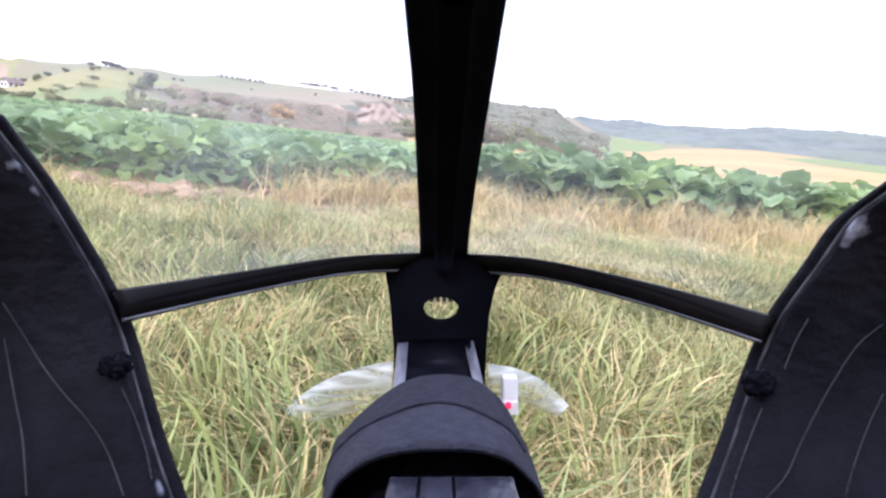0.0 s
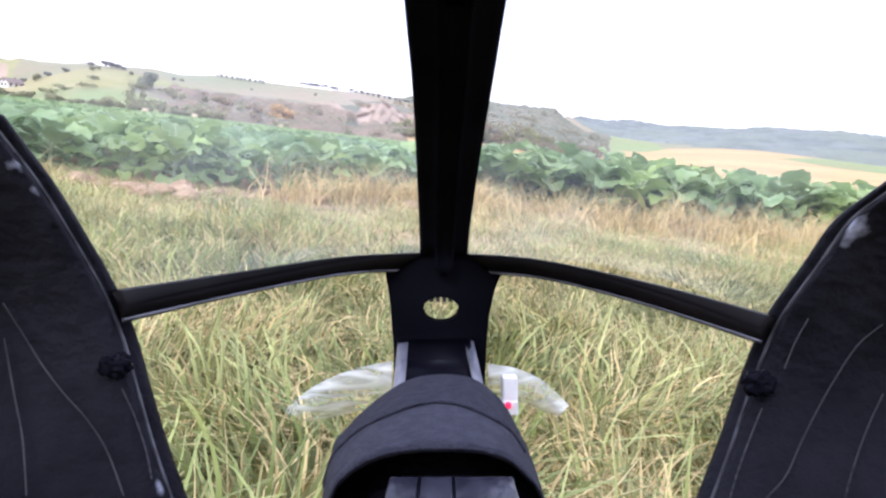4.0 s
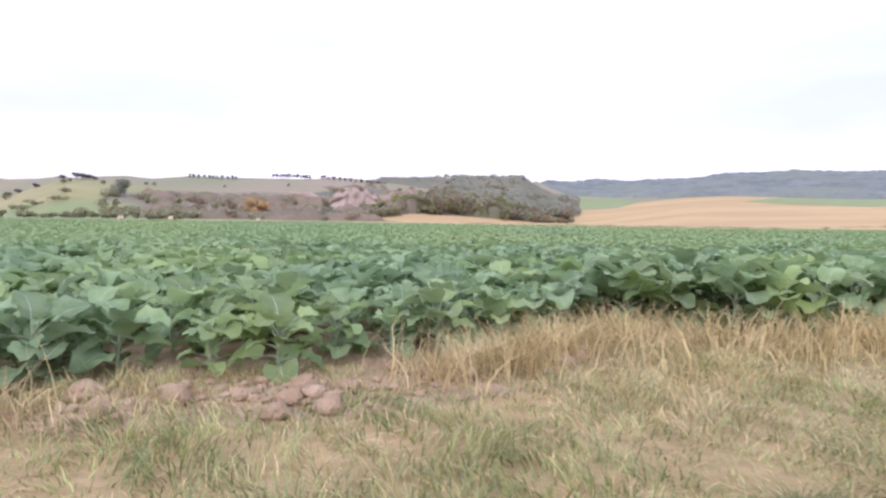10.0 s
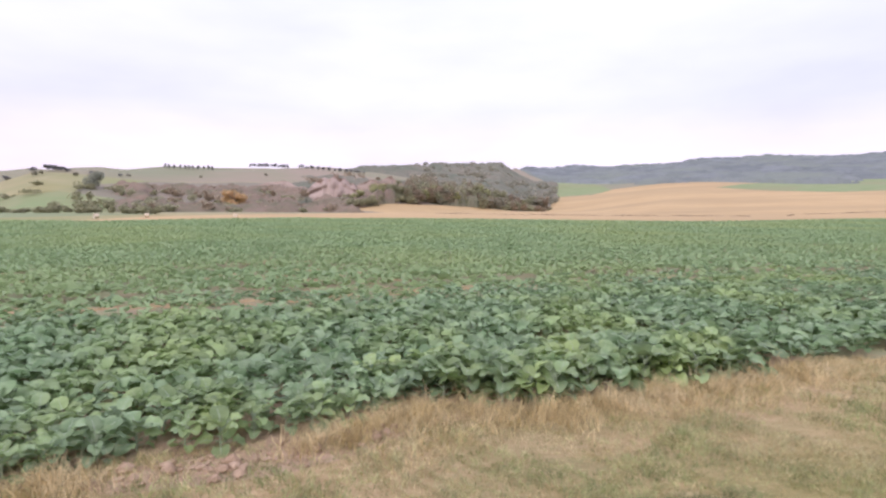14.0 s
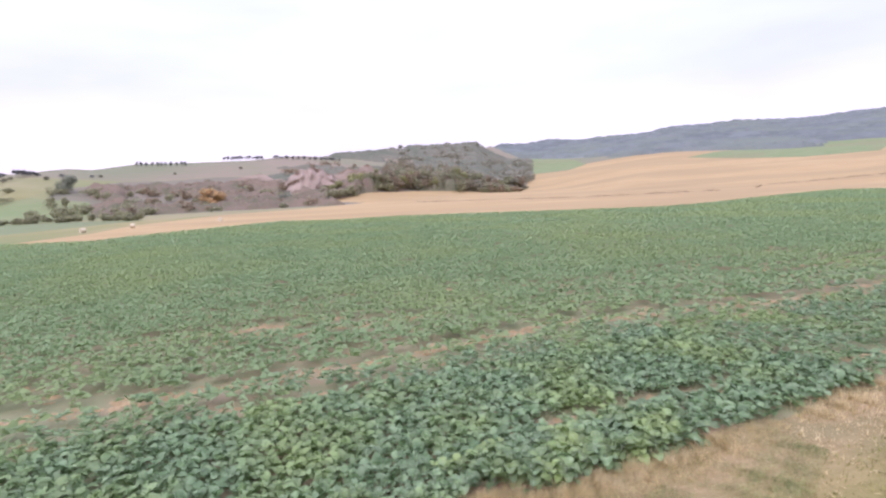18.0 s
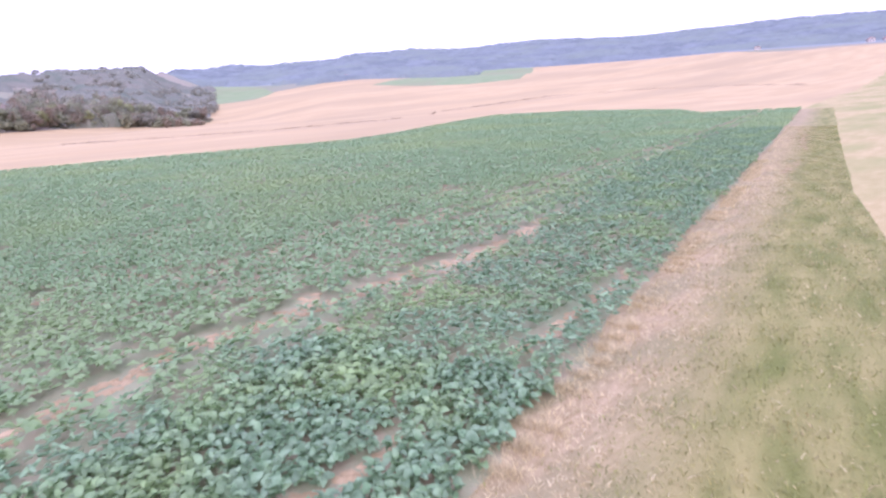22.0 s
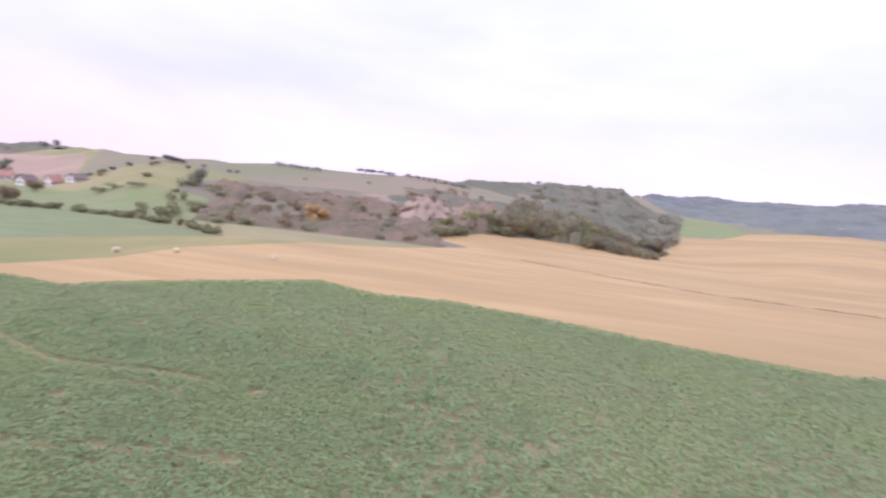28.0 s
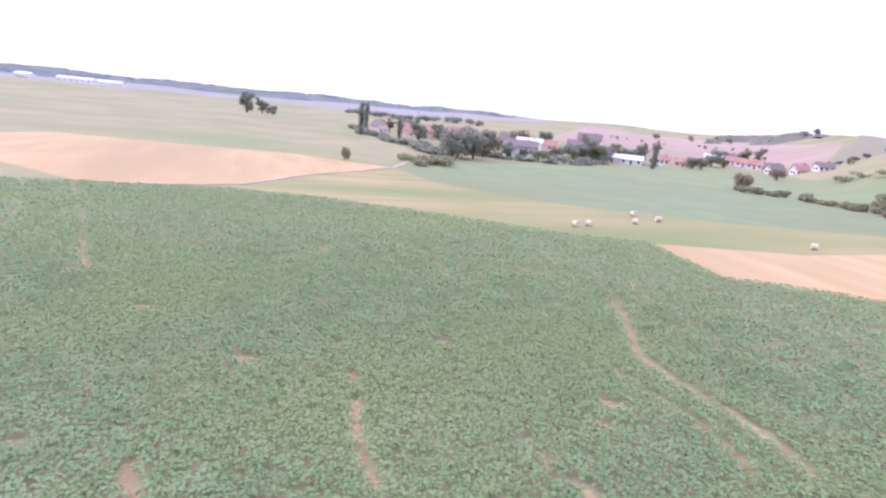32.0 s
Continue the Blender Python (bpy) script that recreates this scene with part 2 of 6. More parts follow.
def verge_cover():
    """Dead straw cover beside the crop passing unevenly into greener turf away from it."""
    n, l = M_lane.node_tree.nodes, M_lane.node_tree.links
    b = n["Principled BSDF"]
    straw = b.inputs["Base Color"].links[0].from_socket
    geo, dot, nz, mr, mix, nz2, ramp = (n.new("ShaderNodeNewGeometry"), n.new("ShaderNodeVectorMath"), n.new("ShaderNodeTexNoise"), n.new("ShaderNodeMath"), n.new("ShaderNodeMix"), n.new("ShaderNodeTexNoise"), n.new("ShaderNodeMix"))
    dot.operation = "DOT_PRODUCT"
    dot.inputs[1].default_value = (-0.3117, 0.9502, 0.0)
    l.new(geo.outputs["Position"], dot.inputs[0])
    nz.inputs["Scale"].default_value, nz.inputs["Detail"].default_value = 0.5, 7.0
    nz2.inputs["Scale"].default_value, nz2.inputs["Detail"].default_value = 1.0, 9.0
    lay, comb, tone = n.new("ShaderNodeVectorMath"), n.new("ShaderNodeCombineXYZ"), n.new("ShaderNodeMapRange")
    lay.operation = "DOT_PRODUCT"
    lay.inputs[1].default_value = (0.24, 0.079, 0.0)
    l.new(geo.outputs["Position"], lay.inputs[0])
    l.new(lay.outputs["Value"], comb.inputs[0])
    l.new(dot.outputs["Value"], comb.inputs[1])
    l.new(comb.outputs[0], nz2.inputs["Vector"])
    tone.inputs[1].default_value, tone.inputs[2].default_value = 0.34, 0.66
    l.new(nz2.outputs[0], tone.inputs[0])
    mr.operation = "MULTIPLY_ADD"
    mr.inputs[1].default_value, mr.inputs[2].default_value = 5.5, -2.0
    l.new(nz.outputs[0], mr.inputs[0])
    add = n.new("ShaderNodeMath")
    l.new(dot.outputs["Value"], add.inputs[0])
    l.new(mr.outputs[0], add.inputs[1])
    fade = n.new("ShaderNodeMapRange")
    fade.inputs[1].default_value, fade.inputs[2].default_value, fade.inputs[3].default_value, fade.inputs[4].default_value = 0.4, 3.2, 1.0, 0.0
    l.new(add.outputs[0], fade.inputs[0])
    ramp.data_type = mix.data_type = "RGBA"
    ramp.inputs[6].default_value, ramp.inputs[7].default_value = (0.15, 0.152, 0.03, 1), (0.30, 0.248, 0.08, 1)
    l.new(tone.outputs[0], ramp.inputs[0])
    l.new(fade.outputs[0], mix.inputs[0])
    l.new(straw, mix.inputs[6])
    l.new(ramp.outputs[2], mix.inputs[7])
    l.new(mix.outputs[2], b.inputs["Base Color"])


verge_cover()


def foliage(name, a, b):
    return material(name, a, b, 0.5, 0.9, island=0.16, trans=0.5, spec=0.05)


M_f_brown = foliage("autumn_scrub_leaves", (0.315, 0.25, 0.16), (0.37, 0.30, 0.195))
M_f_olive = foliage("olive_leaves", (0.32, 0.315, 0.18), (0.37, 0.36, 0.21))
# Green is lightened in the leaf colour to make up for missing haze.
M_f_dark = foliage("hazed_green_leaves", (0.29, 0.305, 0.22), (0.34, 0.35, 0.26))
# Haze is put into this pale grey-brown leaf colour.
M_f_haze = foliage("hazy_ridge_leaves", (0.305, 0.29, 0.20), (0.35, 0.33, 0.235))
M_f_orange = foliage("orange_leaves", (0.6, 0.43, 0.2), (0.66, 0.49, 0.26))
M_f_yellow = foliage("yellow_green_leaves", (0.42, 0.41, 0.19), (0.36, 0.365, 0.17))
M_wood_near = material("autumn_wood_canopy", (0.205, 0.158, 0.112), (0.145, 0.14, 0.085), 0.13, 0.95, third=(0.232, 0.175, 0.122), scale2=0.045, bump=1.0, bump_scale=1.2, spec=0.05)
M_wood_olive = material("olive_wood_canopy", (0.192, 0.178, 0.112), (0.142, 0.148, 0.085), 0.22, 0.95, third=(0.215, 0.19, 0.125), scale2=0.05, bump=1.0, bump_scale=1.2, spec=0.05)
# Distant woods carry their haze in the canopy colour.
M_wood_far = material("haze_toned_wood_canopy", (0.155, 0.17, 0.155), (0.205, 0.22, 0.204), 0.03, 1.0, third=(0.20, 0.22, 0.176), scale2=0.008, bump=0.5, bump_scale=0.2, spec=0.0)
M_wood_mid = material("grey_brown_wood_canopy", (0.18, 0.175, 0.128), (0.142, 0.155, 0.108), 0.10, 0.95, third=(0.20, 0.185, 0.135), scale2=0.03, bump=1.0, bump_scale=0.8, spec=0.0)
M_upland = material("pink_brown_plough", (0.345, 0.245, 0.17), (0.385, 0.28, 0.20), 0.03, 0.95, third=(0.30, 0.235, 0.155), scale2=0.012)
M_f_sky = foliage("dark_skyline_leaves", (0.25, 0.25, 0.235), (0.29, 0.285, 0.265))


# ---- mesh helpers ----
def part(name, bm, mat, parent=None, label=""):
    """Links a bmesh as one mesh object under a thing or a part."""
    me = bpy.data.meshes.new(name)
    bm.normal_update()
    bm.to_mesh(me)
    bm.free()
    if mat:
        me.materials.append(mat)
    ob = new(name, me)
    ob.parent = parent
    if label:
        ob["label"] = label
    return ob


def box(bm, x0, x1, y0, y1, z0, z1, bevel=0.0):
    vs = [bm.verts.new((x, y, z)) for z in (z0, z1) for x, y in ((x0, y0), (x1, y0), (x1, y1), (x0, y1))]
    fs = [bm.faces.new([vs[i] for i in q]) for q in ((3, 2, 1, 0), (4, 5, 6, 7), (0, 1, 5, 4), (1, 2, 6, 5), (2, 3, 7, 6), (3, 0, 4, 7))]
    if bevel:
        es = list({e for f in fs for e in f.edges})
        bmesh.ops.bevel(bm, geom=es, offset=bevel, segments=2, affect="EDGES", profile=0.6)
    return bm


def tube(bm, pts, radii, n=8):
    rings = []
    for i, (p, r) in enumerate(zip(pts, radii)):
        p = Vector(p)
        d = (Vector(pts[min(i + 1, len(pts) - 1)]) - Vector(pts[max(i - 1, 0)])).normalized()
        q = d.to_track_quat("Z", "Y")
        rings.append([bm.verts.new(p + q @ Vector((r * math.cos(a), r * math.sin(a), 0))) for a in (2 * math.pi * k / n for k in range(n))])
    for a, b in zip(rings, rings[1:]):
        for k in range(n):
            bm.faces.new((a[k], a[(k + 1) % n], b[(k + 1) % n], b[k]))
    bm.faces.new(rings[0][::-1])
    bm.faces.new(rings[-1])
    return bm


def mesh_from(name, verts, quads, mat, smooth=False):
    """A mesh object from arrays: verts (n, 3), quads (m, 4)."""
    me = bpy.data.meshes.new(name)
    me.vertices.add(len(verts))
    me.vertices.foreach_set("co", np.asarray(verts, np.float32).ravel())
    me.loops.add(len(quads) * 4)
    me.loops.foreach_set("vertex_index", np.asarray(quads, np.int32).ravel())
    me.polygons.add(len(quads))
    me.polygons.foreach_set("loop_start", np.arange(0, len(quads) * 4, 4, dtype=np.int32))
    if smooth:
        me.polygons.foreach_set("use_smooth", np.ones(len(quads), bool))
    me.update(calc_edges=True)
    me.materials.append(mat)
    return me


rng = np.random.default_rng(7)

# ---- the lie of the land ----
RIDGE_AZ = (-180, -125, -110, -90, -75, -60, -48, -42, -37, -30, -20, -11, -2, 6, 11.5, 15, 22, 30, 38, 46, 58, 66, 77, 95, 140, 180)
RIDGE_UP = (0.9, 0.9, 0.75, 1.0, 1.1, 1.7, 1.9, 2.5, 3.45, 4.25, 4.8, 5.1, 5.25, 5.35, 5.4, 4.85, 4.85, 5.2, 5.2, 5.25, 4.8, 4.7, 4.3, 3.0, 0.9, 0.9)
RIDGE_R = (1800, 1800, 1800, 1700, 1500, 1000, 900, 800, 560, 400, 480, 500, 560, 680, 730, 1100, 1300, 1500, 1700, 1800, 1800, 1700, 1600, 1500, 1800, 1800)


def low_ground(y):
    return 0.018 * 8 * np.logaddexp(0, (y - 25) / 8)


def land(x, y):
    """Height of the ground."""
    x, y = np.asarray(x, float), np.asarray(y, float)
    r = np.hypot(x, y) + 1e-6
    az = np.degrees(np.arctan2(x, y))
    up, far = np.interp(az, RIDGE_AZ, RIDGE_UP), np.interp(az, RIDGE_AZ, RIDGE_R)
    low = low_ground(np.minimum(y, 250 * y / np.maximum(r, 250)))
    e0 = np.degrees(np.arctan2(low_ground(y * 250 / r), 250))
    foot = np.interp(az, (-56, -50, -38, -31, 1, 9, 15, 19, 27), (250, 385, 385, 250, 250, 330, 400, 380, 250))
    k = np.clip(np.log(np.maximum(r, foot) / foot) / np.log(far / foot), 0, 1)
    rise = np.minimum(r, far) * np.tan(np.radians(e0 + (up - e0) * k))
    s = np.clip((r - 200) / 110, 0, 1)
    s = s * s * (3 - 2 * s)
    z = low * (1 - s) + rise * s
    roll = np.sin(x / 90 + 1.3) * np.sin(y / 120) + 0.5 * np.sin(x / 37 + y / 51)
    return z + roll * np.clip((r - 150) / 400, 0, 1) * np.clip(r / 300, 0, 5) - np.clip(r - far, 0, None) * 0.03


EDGE0, EDGEK = 4.04, 0.328


def along(u, w):
    """Plan place from metres along the crop's near edge and metres into the crop."""
    c, s = 1 / math.hypot(1, EDGEK), EDGEK / math.hypot(1, EDGEK)
    return u * c - w * s, EDGE0 + u * s + w * c


def polar(pairs):
    return [(r * math.sin(radians(a)), r * math.cos(radians(a))) for a, r in pairs]


CROP_FAR = [(-44, 89), (-38, 99), (-20, 120), (-8, 114), (4, 117), (20, 113), (40, 106), (58, 101), (70, 105), (92, 118), (118, 132), (150, 146), (147, 95), (143, 80), (128, 66), (140, 50)]
CROP_WEST = [(-96, 8), (-97, 30), (-91, 45), (-77, 66), (-66, 80), (-62, 91)]
CROP = [along(-97, 0), *CROP_WEST, *CROP_FAR, along(147, 0)]
STUBBLE = [(-62, 91), *CROP_FAR, (190, 62), *polar([(77, 640), (70, 700), (64, 790), (56, 800), (47.5, 815), (42, 740), (34, 690), (27, 655), (21, 640), (17.2, 560), (16.4, 480), (16.6, 412), (12, 372), (6, 332), (0, 296), (-4, 268)]), (-1, 250), (-25, 203), (-47, 184), (-58, 140), (-56, 115)]
MEADOW = [*CROP_WEST, (-56, 115), (-58, 140), (-47, 184), (-66, 172), (-73, 150), (-82, 121), (-95, 96), (-104, 85), (-123, 74), (-151, 69), (-124, 43), (-102, 30)]
GREEN2 = [(-151, 69), (-123, 74), (-104, 85), (-95, 96), (-82, 121), (-73, 150), (-66, 172), (-83, 182), (-106, 184), (-142, 179), (-179, 149), (-184, 120), (-194, 97)]
PASTURE = [(-194, 97), (-184, 120), (-179, 149), (-142, 179), (-106, 184), (-88, 206), (-125, 270), (-252, 290), (-245, 215), (-200, 140)]
STUBBLE_WEST = [(-97, 6), (-102, 30), (-124, 43), (-151, 69), (-178, 40), (-190, -30), (-150, -48)]
GREEN_EAST = polar([(31.5, 590), (36, 555), (41, 540), (46, 565), (47.3, 800), (44, 880), (41, 812), (35, 670)])
VALLEY_GREEN = polar([(15.8, 900), (16.3, 740), (15.9, 550), (20.5, 570), (22.4, 640), (20.2, 800), (18, 960)])
STRIP_BACK = [along(u, -2.7 + 0.5 * math.sin(u * 0.35) + 0.3 * math.sin(u * 0.93) + (0 if u > 3 else 1.9)) for u in (150, 120, 100, 90, 80, 70, 62, 55, 49, 44, 39, 35, 31, 28, 25, 22, 19, 17, 15, 13, 11, 9, 7, 5, 3.5, 0, -10, -30, -97)]
STRIP = [along(-97, 0.45), along(147, 0.45), *STRIP_BACK]
UPLAND = polar([(-60, 450), (-50, 440), (-43, 430), (-36, 400), (-36, 500), (-43, 700), (-58, 850)])
LANE_OUT = [along(150, -5.4), along(90, -5.9), along(66, -6.2), along(45, -6.5), along(30, -7.6), along(15, -9.5), along(-97, -11)]
LANE = [*STRIP_BACK[::-1], *LANE_OUT]
EAST_STUBBLE = [*LANE_OUT[::-1], (190, 62), *polar([(77, 640), (100, 600)]), (180, -80), (-40, -90)]
NEAR_CROP = [along(-62, 0.25), along(95, 0.25), along(95, 44), along(40, 46), (6, 94), (-40, 84), (-64, 60), along(-62, 26)]
DITCHES = ([(20, 222), (35, 212), (54, 198), (75, 188), (104, 188), (128, 186)], [(150, 196), (165, 212), (200, 216), (262, 226), (300, 188), (309, 145), (291, 104)])
HILL = polar([(-24, 232), (-10, 228), (0, 232), (8, 250), (18, 300), (18, 395), (0, 392), (-14, 390), (-22, 375), (-27, 340), (-28, 300), (-26, 262)])
HILLFIELD = polar([(-36, 398), (-28, 386), (-22, 378), (-14, 392), (0, 395), (18, 398), (18, 790), (13, 985), (-20, 985), (-34, 960)])
SOIL_EDGE = [along(u, w) for u, w in ((-7.5, 0.35), (-3.2, 0.3), (-2.6, -0.20), (-1.2, -0.36), (-0.3, -0.2), (0.4, 0.2), (1.4, 0.3), (3.0, 0.25), (8.0, 0.25), (8.0, 2.3), (3.5, 2.6), (-1.0, 2.3), (-5.0, 2.6), (-7.5, 2.2))]
REGIONS = [(HILLFIELD, M_hillfield), (HILL, M_hill), (CROP, M_cropfar), (STUBBLE, M_stubble), (MEADOW, M_meadow), (GREEN2, M_green2), (PASTURE, M_pasture), (STUBBLE_WEST, M_stubble), (GREEN_EAST, M_pasture), (VALLEY_GREEN, M_pasture), (UPLAND, M_upland), (STRIP, M_lane), (LANE, M_lane), (EAST_STUBBLE, M_sandy), ([(140, 50), along(147, 0), along(150, -5.4), (190, 62)], M_sandy), (SOIL_EDGE, M_edge_soil)]


def inside(poly, x, y):
    x, y = np.asarray(x, float), np.asarray(y, float)
    hit = np.zeros(x.shape, bool)
    for (x0, y0), (x1, y1) in zip(poly, poly[1:] + poly[:1]):
        c = (y0 > y) != (y1 > y)
        hit ^= c & (x < (x1 - x0) * (y - y0) / ((y1 - y0) if y1 != y0 else 1e-9) + x0)
    return hit


def build_ground():
    from mathutils import geometry
    pts, edges, seen = [], [], {}

    def point(p):
        k = (round(p[0], 2), round(p[1], 2))
        if k not in seen:
            seen[k] = len(pts)
            pts.append(Vector(k))
        return seen[k]

    for poly, _ in REGIONS:
        for a, b in zip(poly, poly[1:] + poly[:1]):
            d = math.dist(a, b)
            n = max(1, int(d / (6 if math.hypot(*a) < 220 else 25)))
            ux, uy = (b[1] - a[1]) / d, (a[0] - b[0]) / d
            ids = []
            for i in range(n + 1):
                f = i / n
                x, y = a[0] + (b[0] - a[0]) * f, a[1] + (b[1] - a[1]) * f
                wob = noise.noise(Vector((x / 9, y / 9, 0))) * (0 if i in (0, n) else min(2.2, d * 0.012))
                ids.append(point((x + ux * wob, y + uy * wob)))
            edges += list(zip(ids, ids[1:]))
    for r in np.geomspace(3, 4600, 74):
        m = int(min(220, max(24, 2 * math.pi * r / max(4, r * 0.03))))
        for k in range(m):
            a = 2 * math.pi * (k + 0.5 * (int(r * 7) % 2)) / m
            point((20 + r * math.sin(a), 30 + r * math.cos(a)))
    v2, _, faces, _, _, _ = geometry.delaunay_2d_cdt(pts, edges, [], 0, 1e-4)
    xy = np.array([(p[0], p[1]) for p in v2])
    z = land(xy[:, 0], xy[:, 1])
    me = bpy.data.meshes.new("ground")
    me.from_pydata([(x, y, h) for (x, y), h in zip(xy, z)], [], faces)
    cen = np.array([xy[list(f)].mean(0) for f in faces])
    idx = np.zeros(len(faces), np.int32)
    r, az = np.hypot(cen[:, 0], cen[:, 1]), np.degrees(np.arctan2(cen[:, 0], cen[:, 1]))
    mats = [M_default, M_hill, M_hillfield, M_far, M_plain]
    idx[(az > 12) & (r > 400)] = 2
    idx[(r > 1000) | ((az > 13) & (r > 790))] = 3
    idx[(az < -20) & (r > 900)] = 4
    for poly, mat in REGIONS:
        if mat not in mats:
            mats.append(mat)
        idx[inside(poly, cen[:, 0], cen[:, 1])] = mats.index(mat)
    for m in mats:
        me.materials.append(m)
    me.polygons.foreach_set("material_index", idx)
    me.polygons.foreach_set("use_smooth", np.ones(len(faces), bool))
    me.update()
    return tagged(new("ground", me), "rolling farmland with crop, stubble and meadow fields", "ground", kind="structure")


build_ground()


# ---- crop: broad leaved brassica ----
TRACK_U = (-20, -5, 1, 10, 15, 22, 29, 34, 39, 45, 70, 85, 138)
TRACK_W = (11.6, 11.2, 10.9, 11.8, 12.3, 14.0, 15.6, 15.2, 14.6, 14.0, 11.4, 10.1, 7.5)


def bare(x, y):
    """True where the sown rows have failed and soil shows: wheel lines along the field and scattered gaps."""
    w = (y - EDGE0 - EDGEK * x) / math.hypot(1, EDGEK)
    u = x * 0.950 + (y - EDGE0) * 0.312
    n1 = np.sin(u / 5.3 + 1.1) + np.sin(u / 2.9 + 0.4) * 0.7 + np.sin(u / 11.0 + 2.0)
    n2 = np.sin(u / 6.1 + 2.7) + np.sin(u / 3.3 + 1.9) * 0.7 + np.sin(u / 13.0)
    sway = 0.12 * np.sin(u / 9.0) + 0.06 * np.sin(u / 2.7) + 0.10 * np.sin(u * 2.3) + 0.07 * np.sin(u * 5.1 + w)
    wheel = np.interp(u, TRACK_U, TRACK_W)
    m = (np.abs(w - wheel + sway) < 0.42) & ((n1 > -0.3) | (u > 24)) & ((u < 12) | (u > 29))
    m |= (np.abs(w - wheel + 2.1 - sway) < 0.34) & (n2 > -0.9) & (u > 29)
    m |= (np.abs(w - np.interp(u, (11, 13, 15, 18, 24, 28, 31), (12.0, 11.3, 10.9, 10.3, 8.9, 8.0, 7.8)) + sway) < 0.46) & (u > 10.5) & (u < 30) & ((n2 > -0.8) | (u < 20))
    m |= (np.abs(w - wheel + 0.9 + sway) < 0.30) & (n1 > 0.9) & (u > 8) & (u < 12)
    m |= (np.abs(w - 2.7 + 0.09 * (u - 8) + sway) < 0.26) & (u > 3) & (u < 24) & (n1 + n2 > -1.2)
    for c, half, n, lim in ((8.3, 0.26, n2, 1.0), (19.6, 0.36, n2, 0.3), (17.4, 0.3, n1, 0.9), (24.0, 0.3, n1, 0.7), (31.0, 0.3, n2, 0.5)):
        m |= (np.abs(w - c + 2 * sway) < half) & (n > lim)
    blot = np.sin(x / 3.1 + 0.7) * np.sin(y / 2.3 + 1.9) + 0.6 * np.sin(x / 1.3 + y / 1.7) + 0.4 * np.sin(x / 0.61 - y / 0.83)
    head = 64.4 - 0.16 * np.clip(x + 24, -20, 0) * 2.2 + 0.5 * np.sin(x / 3.0)
    for off, half, lim in ((0.0, 0.42, 0.0), (-3.2, 0.26, 0.8)):
        m |= (np.abs(y - head - off) < half) & (x > -36) & (x < 4) & (n1 > lim)
    m |= (np.abs(y - 42.4 - 0.25 * np.sin(x / 2.0)) < 0.30) & (x > -33) & (x < -12) & (n2 + 0.8 * np.sin(x * 1.3) > -0.4)
    m |= (np.abs(y - 52.6 - 0.18 * (x + 6) - 0.3 * np.sin(x / 1.7)) < 0.34) & (x > -15) & (x < 0) & (np.sin(x * 1.1) + np.sin(x * 2.3) > -0.6)
    thin = np.sin(x * 1.9 + 0.7 * np.sin(y * 0.7)) * np.sin(y * 2.3 + 0.8) + 0.6 * np.sin(x * 3.7 + y * 2.9) + 0.35 * np.sin(u * 0.5)
    return m | ((blot > 1.62) & (w > 4)) | ((thin > 1.36) & (w > 7.0) & (w < 26) & (u < 75))


def edge_in(u):
    """How far the first plants stand inside the sown edge, metre by metre along it."""
    return np.interp(u, (-14, -4, -1.2, -0.4, 0.2, 1.1, 1.8, 4, 14, 30), (0.3, 0.5, 0.5, 0.6, 0.85, 0.85, 0.35, 0.3, 0.25, 0.2))


def ragged(x, y):
    """True where plants stand: the near edge of the sown rows is uneven, with bays and gaps."""
    w = (y - EDGE0 - EDGEK * x) / math.hypot(1, EDGEK)
    u = x * 0.950 + (y - EDGE0) * 0.312
    far = np.clip((u - 12) / 6, 0, 1)
    bay = edge_in(u) + 0.07 * np.sin(u * 2.1) + 0.06 * np.sin(u * 4.7 + 0.5) + far * (0.16 * np.sin(u * 0.83 + 1.0) + 0.2 * np.sin(u * 0.21))
    return w > np.maximum(bay, 0.0)


def leaf_template(rows):
    """A cupped, wavy-edged leaf on a stalk, unit length along x; rows quads long and two wide."""
    xs = np.linspace(0, 1, rows + 1)
    half = 0.41 * np.sin(np.pi * np.clip(xs * 0.80 + 0.13, 0, 1)) ** 0.65
    v = []
    for i, (t, h) in enumerate(zip(xs, half)):
        wave = 0.06 * math.sin(i * 2.4)
        h *= 1 + 0.10 * math.sin(i * 2.9 + 0.5)
        v += [(t, -h, 0.10 * h + wave + 0.35 * h), (t, 0, 0), (t, h, 0.45 * h - wave)]
    q = []
    for i in range(rows):
        a = 3 * i
        q += [(a, a + 3, a + 4, a + 1), (a + 1, a + 4, a + 5, a + 2)]
    v = np.array(v)
    v[:, 2] += 0.30 * v[:, 0] - 0.62 * v[:, 0] ** 2
    return v, np.array(q)


